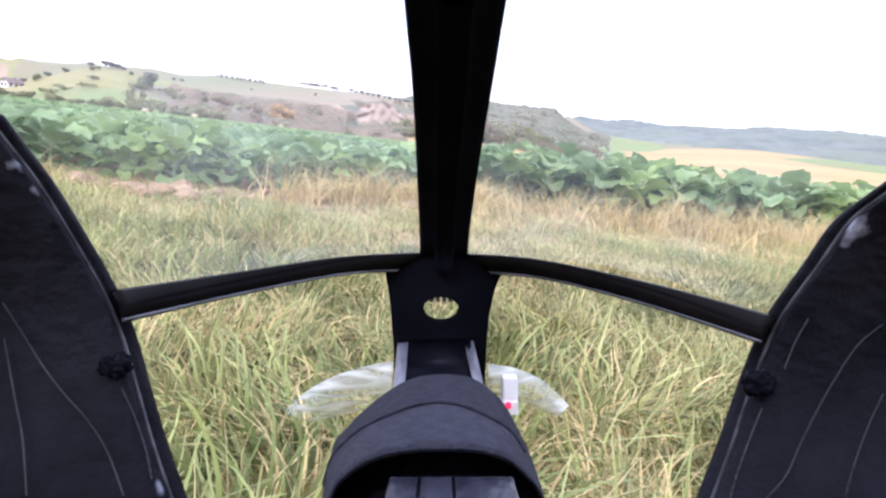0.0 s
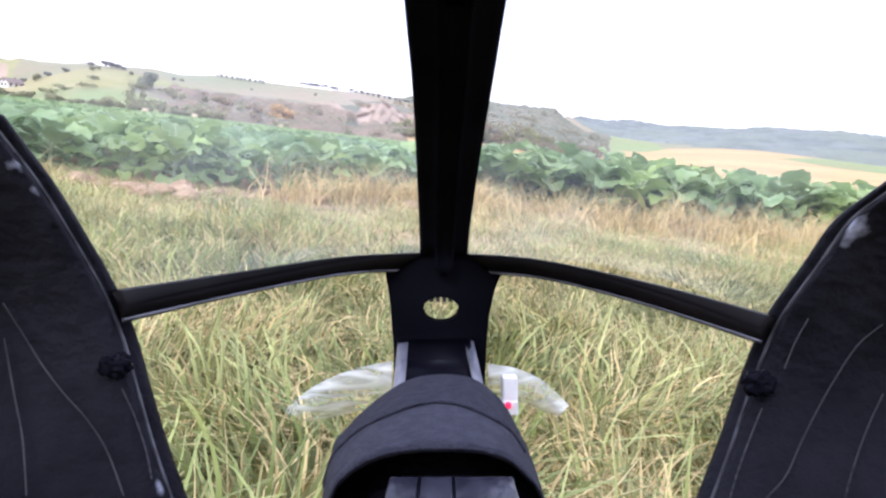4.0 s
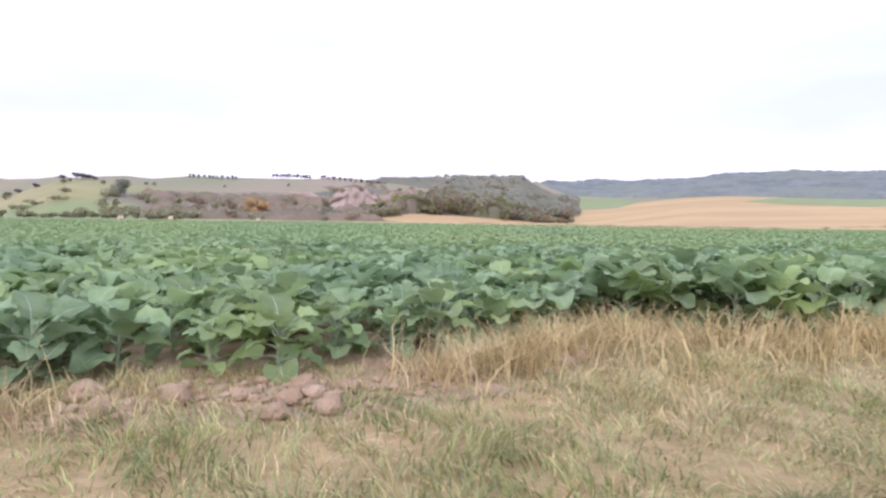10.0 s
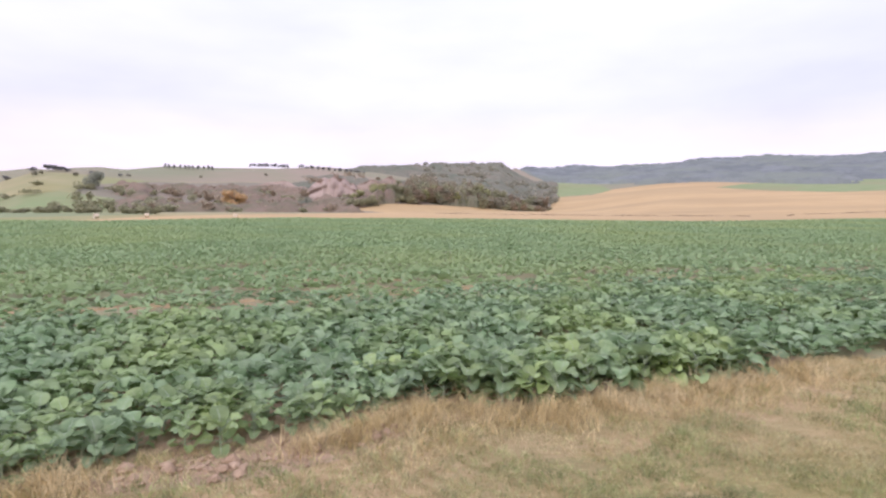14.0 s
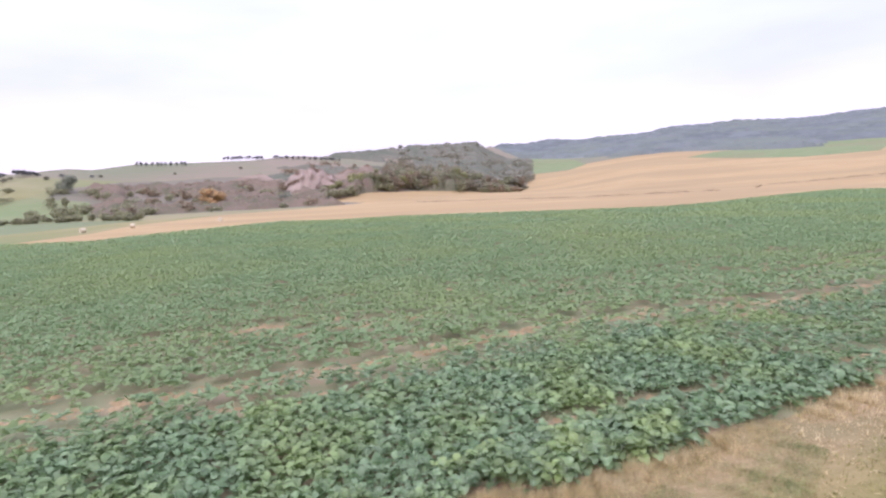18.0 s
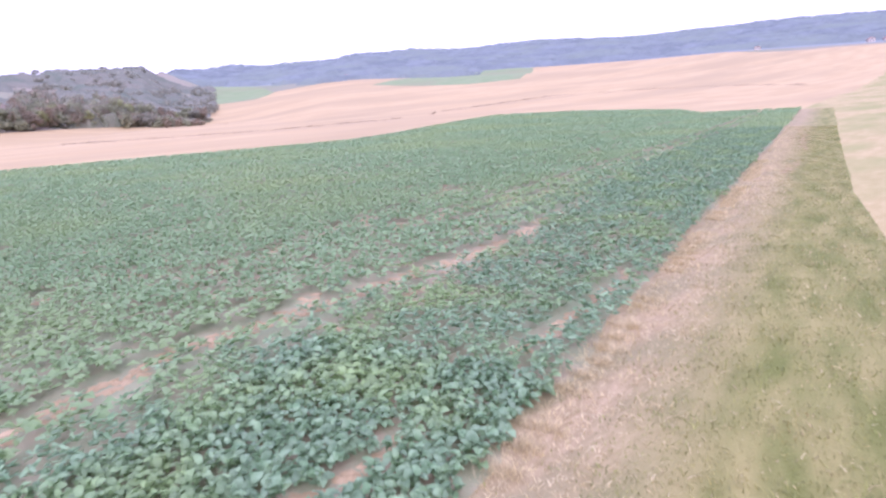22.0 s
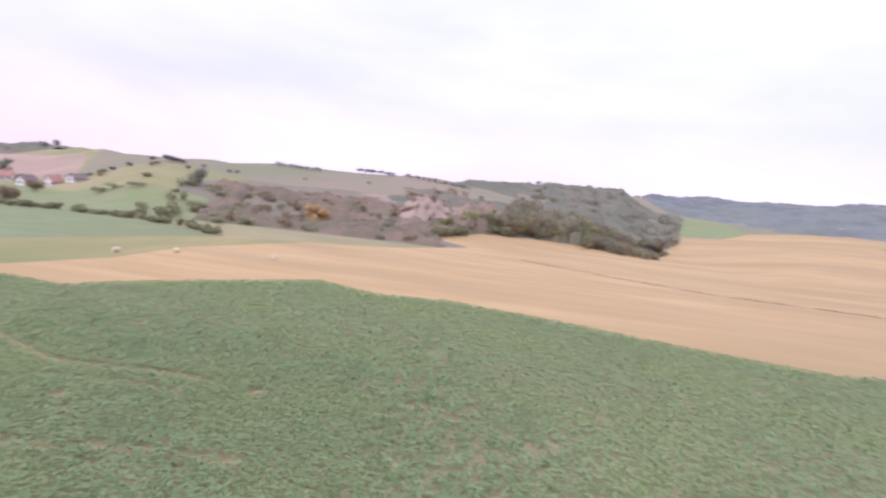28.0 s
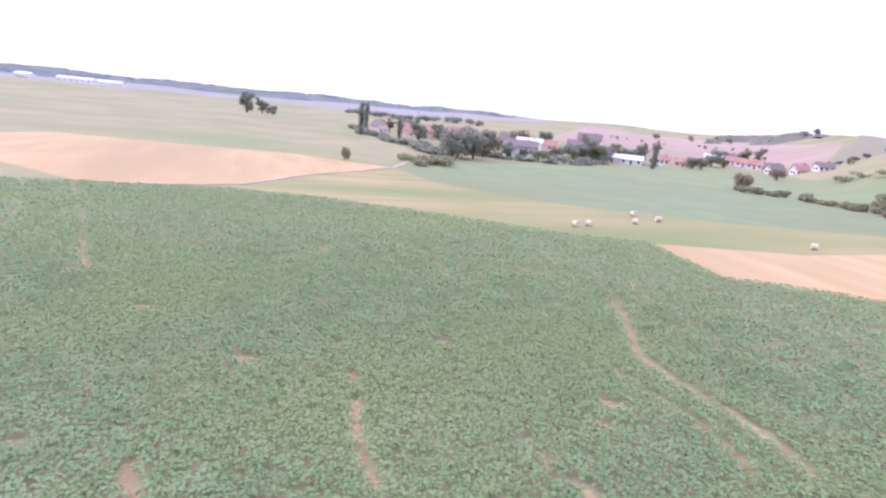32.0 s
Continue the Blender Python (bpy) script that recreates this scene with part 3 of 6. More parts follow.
def leaves(places, count, size, rows, up, rise, seed):
    """Vertices and quads of rosettes of leaves at the given places."""
    g = np.random.default_rng(seed)
    if rows:
        tv, tq = leaf_template(rows)
    else:
        tv, tq = np.array(((0, 0, 0), (0.55, -0.36, 0.10), (1, 0.05, -0.16), (0.6, 0.36, 0.16))), np.array(((0, 1, 2, 3),))
    n = len(places) * count
    base = np.repeat(places, count, 0)
    yaw = g.uniform(0, 2 * np.pi, n)
    pitch = np.radians(g.uniform(*up, n))
    roll = np.radians(g.normal(0, 22, n))
    length = size * g.uniform(0.65, 1.25, n)
    p = tv[None] * length[:, None, None]
    cr, sr = np.cos(roll)[:, None], np.sin(roll)[:, None]
    y, z = p[:, :, 1] * cr - p[:, :, 2] * sr, p[:, :, 1] * sr + p[:, :, 2] * cr
    cp, sp = np.cos(pitch)[:, None], np.sin(pitch)[:, None]
    x, z = p[:, :, 0] * cp - z * sp, p[:, :, 0] * sp + z * cp
    cy, sy = np.cos(yaw)[:, None], np.sin(yaw)[:, None]
    off = g.uniform(0.02, 0.10, n)[:, None] * size / 0.3
    x, y = (x + off) * cy - y * sy, (x + off) * sy + y * cy
    out = np.stack([x, y, z + g.uniform(*rise, n)[:, None]], 2) + base[:, None]
    q = tq[None] + (np.arange(n) * len(tv))[:, None, None]
    return out.reshape(-1, 3), q.reshape(-1, 4)


def scatter(poly, step, seed, jitter=0.5):
    g = np.random.default_rng(seed)
    a = np.array(poly)
    x0, y0, x1, y1 = *a.min(0), *a.max(0)
    gx, gy = np.meshgrid(np.arange(x0, x1, step), np.arange(y0, y1, step))
    x = gx.ravel() + g.uniform(-jitter, jitter, gx.size) * step
    y = gy.ravel() + g.uniform(-jitter, jitter, gx.size) * step
    k = inside(poly, x, y)
    return x[k], y[k]


def bare_soil():
    """Crumbled earth lying open where no plant has come up, and along the crop's edge."""
    sx, sy = scatter([along(-62, 0.3), along(146, 0.3), along(146, 34), along(70, 40), (6, 92), (-62, 60)], 0.30, 8)
    k = bare(sx, sy)
    k &= inside(CROP, sx, sy)
    lu = rng.uniform(40, 110, 500)
    lw = -1.9 - 0.012 * lu + 0.35 * np.sin(lu / 6) + rng.normal(0, 0.22, 500)
    lk = np.sin(lu / 4.1 + 1) + np.sin(lu / 9.3) > 0.1
    lx, ly = along(lu[lk], lw[lk])
    ex, ey = lx, ly
    sx, sy = np.concatenate([sx[k], ex]), np.concatenate([sy[k], ey])
    n = len(sx)
    a = rng.uniform(0, 2 * np.pi, n)[:, None] + np.array([0, 1.25, 2.5, 3.75, 5.0])[None]
    r = rng.uniform(0.10, 0.28, (n, 5)) * np.where(np.arange(n) >= n - len(ex), 0.75, 1.0)[:, None]
    cz = land(sx, sy)
    ring = np.stack([sx[:, None] + r * np.cos(a), sy[:, None] + r * np.sin(a), cz[:, None] + 0.002 + rng.uniform(0, 0.012, (n, 5))], 2)
    top = np.stack([sx, sy, cz + rng.uniform(0.025, 0.07, n)], 1)[:, None]
    v = np.concatenate([ring, top], 1)
    faces = []
    for i in range(n):
        b = i * 6
        faces += [(b + j, b + (j + 1) % 5, b + 5) for j in range(5)]
    me = bpy.data.meshes.new("bare_soil")
    me.from_pydata(v.reshape(-1, 3).tolist(), [], faces)
    me.materials.append(M_soil)
    tagged(new("bare_soil", me), "crumbly pale brown soil in bare strips of the crop", "soil", kind="stuff")


bare_soil()


def clods(count):
    """Rounded lumps of dry earth on the open soil at the field's edge."""
    g = np.random.default_rng(63)
    bm = bmesh.new()
    bmesh.ops.create_icosphere(bm, subdivisions=2, radius=1.0)
    base, tris = np.array([v.co[:] for v in bm.verts]), np.array([[v.index for v in f.verts] for f in bm.faces])
    bm.free()
    u = g.uniform(-2.7, 0.4, count)
    w = np.interp(u, (-2.7, -1.2, 0.4), (0.14, 0.08, 0.45)) + g.normal(0, 0.17, count)
    cx, cy = along(u, w)
    size = np.where(g.uniform(0, 1, count) < 0.22, g.uniform(0.04, 0.085, count), g.uniform(0.010, 0.034, count))
    vs, fs = [], []
    for i in range(count):
        a = g.uniform(0, 6.28, 3)
        rough = 1 + 0.16 * np.sin(base[:, 0] * 3 + a[0]) + 0.14 * np.sin(base[:, 1] * 4 + a[1]) + 0.10 * np.sin(base[:, 2] * 5 + a[2]) + g.normal(0, 0.05, len(base))
        p = base * rough[:, None] * size[i] * np.array((1.0, g.uniform(0.7, 1.1), g.uniform(0.5, 0.75)))
        c, sn = math.cos(a[0]), math.sin(a[0])
        vs.append(np.stack([p[:, 0] * c - p[:, 1] * sn + cx[i], p[:, 0] * sn + p[:, 1] * c + cy[i], p[:, 2] + float(land(cx[i], cy[i])) + size[i] * 0.3], 1))
        fs.append(tris + i * len(base))
    me = bpy.data.meshes.new("soil_clods")
    me.from_pydata(np.concatenate(vs).tolist(), [], np.concatenate(fs).tolist())
    me.polygons.foreach_set("use_smooth", np.ones(len(me.polygons), bool))
    me.materials.append(M_edge_soil)
    tagged(new("soil_clods", me), "tan lumps of dry soil along the crop edge", "soil", kind="stuff")


clods(230)
ZONE_A = [along(-9, 0.15), along(14, 0.15), along(14, 8), along(-9, 8)]
ZONE_B = NEAR_CROP
x, y = scatter(ZONE_A, 0.34, 1, 0.32)
keep = ~bare(x, y) & ragged(x, y)
x, y = x[keep], y[keep]
w_in = (y - EDGE0 - EDGEK * x) / math.hypot(1, EDGEK)
first = (w_in < 2.0) & (np.abs(x - 1) < 5.2)
near_plants = np.stack([x[first], y[first], land(x[first], y[first])], 1)
rest = np.stack([x[~first], y[~first], land(x[~first], y[~first])], 1)
v, q = leaves(rest, 12, 0.20, 3, (-4, 56), (0.10, 0.36), 3)
tagged(new("crop_rows", mesh_from("crop_rows", v, q, M_leaf, True)), "broad blue-green brassica leaves in dense rows", "crop", kind="stuff")



def depth_in(poly, x, y):
    """Distance from the polygon's outline."""
    best = np.full(np.shape(x), 1e9)
    for (x0, y0), (x1, y1) in zip(poly, poly[1:] + poly[:1]):
        dx, dy = x1 - x0, y1 - y0
        t = np.clip(((x - x0) * dx + (y - y0) * dy) / (dx * dx + dy * dy), 0, 1)
        best = np.minimum(best, np.hypot(x - x0 - t * dx, y - y0 - t * dy))
    return best


x, y = scatter(ZONE_B, 0.40, 2)
w_in = (y - EDGE0 - EDGEK * x) / math.hypot(1, EDGEK)
keep = ~bare(x, y) & ragged(x, y) & ~inside(ZONE_A, x, y) & ((rng.uniform(0, 1, len(x)) < depth_in(NEAR_CROP, x, y) / 22) | (w_in < 9))
p = np.stack([x[keep], y[keep], land(x[keep], y[keep])], 1)
near = w_in[keep] < 11
for spots, rows in ((p[near], 1), (p[~near], 0)):
    v, q = leaves(spots, 12 if rows else 9, 0.205 if rows else 0.25, rows, (-4, 46) if rows else (-4, 24), (0.26, 0.45), 5 + rows)
    tagged(new("crop_cover", mesh_from("crop_cover", v, q, M_leaf if rows else M_leaf_far, True)), "green brassica crop seen over the field", "crop", kind="stuff")

x, y = scatter(CROP, 0.55, 5)
w_in = (y - EDGE0 - EDGEK * x) / math.hypot(1, EDGEK)
keep = (~inside(NEAR_CROP, x, y) | ((rng.uniform(0, 1, len(x)) > depth_in(NEAR_CROP, x, y) / 22) & (w_in > 9))) & (np.hypot(x - 20, y - 40) < 150) & ((y - EDGE0 - EDGEK * x) > 0.4) & ~bare(x, y)
p = np.stack([x[keep], y[keep], land(x[keep], y[keep])], 1)
v, q = leaves(p, 5, 0.36, 0, (-4, 16), (0.28, 0.44), 6)
tagged(new("crop_distance", mesh_from("crop_distance", v, q, M_leaf_far, True)), "far part of the green brassica crop", "crop", kind="stuff")

# plants along the near edge, one by one
leaf_meshes = []
for k in range(4):
    g = np.random.default_rng(40 + k)
    tv, tq = leaf_template(7)
    tv = tv.copy()
    tv[:, 2] += 0.03 * np.sin(tv[:, 0] * 9 + k) * np.abs(tv[:, 1]) * 6
    tv[:, 1] *= g.uniform(0.95, 1.3)
    mid = tv[1::3]
    rib = np.concatenate([mid + np.array((0, s * 0.016 * (1.15 - t), 0.012)) for t, mid in zip(mid[:, 0], mid) for s in (-1, 1)]).reshape(-1, 3)
    rq = np.array([(2 * i, 2 * i + 2, 2 * i + 3, 2 * i + 1) for i in range(len(mid) - 1)]) + len(tv)
    me = mesh_from("leaf", np.concatenate([tv, rib]), np.concatenate([tq, rq]), M_leaf_one, True)
    me.materials.append(M_rib)
    me.polygons.foreach_set("material_index", np.array([0] * len(tq) + [1] * len(rq), np.int32))
    leaf_meshes.append(me)
bm = bmesh.new()
tube(bm, [(0, 0, -0.03), (0.01, 0, 0.08), (0, 0.01, 0.32)], [0.018, 0.014, 0.008], 7)
part("stem_master", bm, M_leafback)
stem_mesh = bpy.data.objects["stem_master"].data
bpy.data.objects.remove(bpy.data.objects["stem_master"])
bm = bmesh.new()
tube(bm, [(0, 0, 0), (0.5, 0, 0.02), (1, 0, 0.0)], [0.028, 0.02, 0.008], 5)
part("stalk_master", bm, M_leafback)
stalk_mesh = bpy.data.objects["stalk_master"].data
bpy.data.objects.remove(bpy.data.objects["stalk_master"])
rnd = random.Random(5)
for px, py, pz in near_plants[:190]:
    plant = new("crop_plant", stem_mesh)
    tall = 0.78 if px < -1.0 else 0.92 if px < 0.6 else 1.15
    plant.matrix_world = pose(px, py, pz, 0, 0, rnd.uniform(0, 360)) @ Matrix.Scale(tall * rnd.uniform(0.9, 1.1), 4)
    tagged(plant, "leafy brassica plant at the edge of the crop", "plant", "plants along the crop edge")
    for k in range(16):
        a, size, lift = k * 137.5 + rnd.uniform(-25, 25), rnd.uniform(0.12, 0.25), (rnd.uniform(5, 58) if k > 3 else rnd.uniform(-10, 16))
        h = 0.05 + 0.018 * k
        stalk = new("stalk", stalk_mesh)
        stalk.parent = plant
        s = rnd.uniform(0.08, 0.15)
        stalk.matrix_local = pose(0, 0, h, 0, 0, a) @ pose(0, 0, 0, 0, -lift - 8, 0) @ Matrix.Diagonal((s, 0.3, 0.3, 1))
        leaf = new("leaf", rnd.choice(leaf_meshes))
        leaf.parent = plant
        leaf.matrix_local = pose(0, 0, h, 0, 0, a) @ pose(0, 0, 0, 0, -lift - 8, 0) @ pose(s, 0, 0, rnd.uniform(-25, 25), rnd.uniform(0, 25), 0) @ Matrix.Scale(size, 4)


# ---- rough grass of the strip ----
def blades(name, x, y, height, width, mat, seed, lean=0.6, rows=3, label="", clump=None):
    g = np.random.default_rng(seed)
    n = len(x)
    h = height * g.uniform(0.45, 1.25, n)
    if clump is not None:
        h *= clump
    yaw = 2.6 * np.sin(5.1 * x + 3.3 * y) + 2.2 * np.sin(7.7 * y - 4.1 * x + 1.0) + 1.7 * np.sin(13 * x + 9 * y) + g.normal(0, 0.75, n)
    bend = g.uniform(0.15, 1.0, n) * lean
    t = np.linspace(0, 1, rows + 1)
    out = h[:, None] * bend[:, None] * t[None] ** 1.7
    up = np.maximum(0.012 * t[None], h[:, None] * (t[None] - 0.5 * bend[:, None] * t[None] ** 2.2))
    cx, cy = np.cos(yaw)[:, None], np.sin(yaw)[:, None]
    curl = h[:, None] * g.uniform(-0.16, 0.16, n)[:, None] * np.sin(t[None] * g.uniform(3, 7, n)[:, None]) * t[None]
    x, y = x[:, None] - cy * curl, y[:, None] + cx * curl
    wd = width * g.uniform(0.6, 1.3, n)[:, None] * (1 - 0.85 * t[None])
    z0 = land(x[:, 0], y[:, 0])[:, None] - 0.01
    face = (yaw + g.normal(0, 0.9, n))[:, None]
    left = np.stack([x + out * cx - np.sin(face) * wd, y + out * cy + np.cos(face) * wd, z0 + up], 2)
    right = np.stack([x + out * cx + np.sin(face) * wd, y + out * cy - np.cos(face) * wd, z0 + up], 2)
    v = np.stack([left, right], 2).reshape(n, -1, 3)
    q = np.array([(2 * i, 2 * i + 1, 2 * i + 3, 2 * i + 2) for i in range(rows)])
    q = q[None] + (np.arange(n) * 2 * (rows + 1))[:, None, None]
    return tagged(new(name, mesh_from(name, v.reshape(-1, 3), q.reshape(-1, 4), mat, True)), label, "grass", kind="stuff")


def patchy(x, y):
    return 0.75 + 0.35 * np.sin(x * 2.1 + 0.6) * np.sin(y * 1.7 + 1.0) + 0.2 * np.sin(x * 5.3 + y * 4.1)


NEAR_GRASS = [(-2.5, 0.3), (3.0, 0.3), (8.5, 5.2), (8.0, 7.15), (1.6, 5.0), (0.4, 5.25), (-1.0, 4.35), (-6.5, 2.6), (-5.0, 0.9)]
x, y = scatter(NEAR_GRASS, 0.0185, 11, 1.0)
clump = 0.55 + 0.5 * np.sin(x * 9.1 + 1.0) * np.sin(y * 11.3) + 0.35 * np.sin(x * 23 + y * 17) + 0.3 * np.sin(x * 4.3 - y * 5.1)
k = rng.uniform(0, 1, len(x)) < np.clip(clump + 0.3 * (y > 1.6), 0.35, 1)
x, y = x[k], y[k]
w_at = (y - EDGE0 - EDGEK * x) / math.hypot(1, EDGEK)
k = rng.uniform(0, 1, len(x)) < np.where(((w_at > -0.1) & (x < 0.2)) | ((w_at > -1.0 + 0.35 * np.sin(x * 1.9)) & (x > 0.2)), 0.30, 0.74)
blades("grass", x[k], y[k], 0.18, 0.0038, M_grass, 12, 1.25, 5, "long green grass lodged and tangled on the field edge", patchy(x[k], y[k]) * np.where(y[k] > 1.6, 0.72, 1.0))
blades("dry_grass", x[~k], y[~k], 0.165, 0.0030, M_straw, 13, 1.7, 5, "straw-coloured dead grass among the green", patchy(x[~k], y[~k]) * np.where(y[~k] > 1.6, 0.72, 1.0))
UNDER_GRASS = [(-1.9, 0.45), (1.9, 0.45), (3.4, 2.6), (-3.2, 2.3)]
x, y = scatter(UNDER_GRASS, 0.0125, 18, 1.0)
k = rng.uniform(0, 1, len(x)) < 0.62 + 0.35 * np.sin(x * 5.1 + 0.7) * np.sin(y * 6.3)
blades("short_grass", x[k], y[k], 0.10, 0.0034, M_grass_shade, 19, 2.2, 2, "short dense grass, coloured darker for shade under the long blades")
blades("dead_thatch", x[~k], y[~k], 0.11, 0.0028, M_straw, 20, 2.6, 2, "flattened dead grass lying on the ground")
WIDE_GRASS = [along(-30, 0.1), along(100, 0.1), along(100, -9.5), along(-30, -11)]
x, y = scatter(WIDE_GRASS, 0.10, 14, 1.0)
k = ~inside(NEAR_GRASS, x, y) & (np.hypot(x, y) > 0.5) & (inside(LANE, x, y) | inside(STRIP, x, y))
x, y = x[k], y[k]
w_at = (y - EDGE0 - EDGEK * x) / math.hypot(1, EDGEK)
k = rng.uniform(0, 1, len(x)) < np.clip(0.08 + 0.42 * np.clip(-w_at - 1.1, 0, 3) + 0.30 * np.sin(x * 0.9 + 0.4) * np.sin(y * 1.3 + x * 0.21) + 0.2 * np.sin(x * 0.31 - y * 0.6) - 0.15 * (np.abs(w_at + 4.6) < 0.5), 0.06, 0.92)
blades("grass", x[k], y[k], 0.17, 0.015, M_grass_strip, 15, 1.5, 2, "rough green grass along the strip", patchy(x[k], y[k]))
blades("dry_grass", x[~k], y[~k], 0.20, 0.015, M_straw, 16, 1.7, 2, "dead straw grass along the strip", patchy(x[~k], y[~k]))
# fringe of tall dead grass where the strip meets the crop
u = rng.uniform(-14, 60, 26000)
w0 = rng.normal(-0.42, 0.30, len(u)) + edge_in(u)
u = u + 0.35 * np.sin(u * 7.0)
keep = (np.sin(u * 1.3) + np.sin(u * 3.1 + 1) * 0.6 + np.sin(u * 0.5) > -0.7) & ((u > 0.6) | (rng.uniform(0, 1, len(u)) < 0.45))
fx, fy = along(u[keep], w0[keep])
open_soil = inside(SOIL_EDGE, fx, fy) & (rng.uniform(0, 1, len(fx)) > 0.15) & (fx < 0.3) & (fx > -2.6)
fx, fy = fx[~open_soil], fy[~open_soil]
tu = np.concatenate([rng.normal(c, 0.19, 330) for c in (-4.6, -3.9, -3.1, -0.75, -0.4, -0.1, 0.3, 0.6, 1.6, 2.3, 3.1, 4.0, 5.2)])
tx, ty = along(tu, rng.normal(-0.40, 0.14, len(tu)) + edge_in(tu))
blades("dead_grass_tuft", tx, ty, 0.35, 0.0042, M_straw, 21, 1.3, 4, "bushy tufts of tall dead grass leaning on the crop")
nu = np.concatenate([rng.uniform(-0.6, 9, 9000), rng.uniform(-7, -0.6, 2600)])
nx, ny = along(nu, edge_in(nu) - np.abs(rng.normal(0.15, 0.45, len(nu))))
open_soil = inside(SOIL_EDGE, nx, ny) & (rng.uniform(0, 1, len(nx)) > 0.18) & (nu < 0.3) & (nu > -2.7)
nx, ny, nu = nx[~open_soil], ny[~open_soil], nu[~open_soil]
blades("fine_dry_grass", nx, ny, 0.30, 0.0030, M_straw, 22, 1.5, 3, "fine bleached grass crowding the crop edge", np.where(nu < -0.6, 0.55, 1.0) * (0.7 + 0.4 * np.sin(nu * 2.7) * np.sin(nu * 0.9 + 1)))
blades("tall_dry_grass", fx, fy, 0.34, 0.0055, M_straw, 17, 1.2, 4, "fringe of tall dead grass beside the crop")


# weeds along the shallow ditches of the stubble field
for line in DITCHES:
    wx, wy = [], []
    for (x0, y0), (x1, y1) in zip(line, line[1:]):
        m = int(math.dist((x0, y0), (x1, y1)) * 14)
        f = rng.uniform(0, 1, m)
        wx.append(x0 + (x1 - x0) * f + rng.normal(0, 0.35, m))
        wy.append(y0 + (y1 - y0) * f + rng.normal(0, 0.35, m))
    wx, wy = np.concatenate(wx), np.concatenate(wy)
    blades("ditch_weeds", wx, wy, 0.55, 0.10, M_weed, 23, 0.9, 2, "dark line of withered weeds along a ditch in the stubble", 0.55 + 0.45 * np.sin(wx / 7) * np.sin(wx / 2.3 + wy / 5))


# ---- trees, scrub and hedges ----
def crown_cloud(g, lobes, n, size):
    """Small leaf clumps as bent quads filling uneven lobes (centre, radii)."""
    vs, qs = [], []
    tot = sum(r[0] * r[1] * r[2] for _, r in lobes)
    for c, r in lobes:
        m = max(6, int(n * r[0] * r[1] * r[2] / tot))
        d = g.normal(0, 1, (m, 3))
        d /= np.linalg.norm(d, axis=1)[:, None]
        p = np.array(c) + d * np.array(r) * (g.uniform(0.35, 1.08, (m, 1)) ** 0.6)
        out = d + np.array((0, 0, 0.8)) + g.normal(0, 0.4, (m, 3))
        a = np.cross(out, g.normal(0, 1, (m, 3)))
        a /= np.linalg.norm(a, axis=1)[:, None]
        b = np.cross(out, a)
        b /= np.linalg.norm(b, axis=1)[:, None]
        s = size * g.uniform(0.6, 1.4, (m, 1))
        a, b = a * s, b * s * 0.7
        quad = np.stack([p - a - b, p + a - b * 0.6, p + a + b, p - a * 0.7 + b], 1)
        qs.append(np.arange(m * 4).reshape(m, 4) + sum(len(v) for v in vs))
        vs.append(quad.reshape(-1, 3))
    return np.concatenate(vs), np.concatenate(qs)


def tree_meshes(seed, kind, mat):
    """Trunk mesh with limbs and crown mesh of a tree one metre high."""
    g = np.random.default_rng(seed)
    bm = bmesh.new()
    if kind == "poplar":
        tube(bm, [(0, 0, -0.03), (0.005, 0, 0.3), (0, 0.005, 0.9)], [0.03, 0.022, 0.005], 7)
        lobes = [((g.normal(0, 0.012), g.normal(0, 0.012), z), (0.10 * math.sin(math.pi * min(1, z * 0.95 + 0.02)) ** 0.6, 0.10, 0.12)) for z in np.linspace(0.14, 0.9, 8)]
        n, size = 1800, 0.016
    elif kind == "bush":
        tube(bm, [(0, 0, -0.05), (0.02, 0, 0.2), (0.05, 0.03, 0.45)], [0.05, 0.035, 0.01], 6)
        lobes = [((g.uniform(-0.42, 0.42), g.uniform(-0.42, 0.42), g.uniform(0.3, 0.68)), (g.uniform(0.2, 0.34), g.uniform(0.2, 0.34), g.uniform(0.2, 0.32))) for _ in range(9)]
        n, size = 1900, 0.032
    else:
        tube(bm, [(0, 0, -0.03), (0.01, 0, 0.22), (0.02, 0.01, 0.5), (0.02, 0.0, 0.8)], [0.04, 0.03, 0.02, 0.006], 8)
        lobes = []
        for k in range(12):
            a, z, r = k * 2.4 + g.uniform(-0.4, 0.4), g.uniform(0.22, 0.84), g.uniform(0.1, 0.27)
            c = (r * math.cos(a), r * math.sin(a), z)
            tube(bm, [(0.01, 0, z * 0.5), (c[0] * 0.5, c[1] * 0.5, z * 0.8), c], [0.014, 0.009, 0.003], 5)
            lobes.append((c, (g.uniform(0.12, 0.2), g.uniform(0.12, 0.2), g.uniform(0.1, 0.17))))
        n, size = 2200, 0.023
    trunk = bpy.data.meshes.new("trunk")
    bm.to_mesh(trunk)
    bm.free()
    trunk.materials.append(M_bark)
    v, q = crown_cloud(g, lobes, n, size)
    return trunk, mesh_from("crown", v, q, mat)


TREES = {}


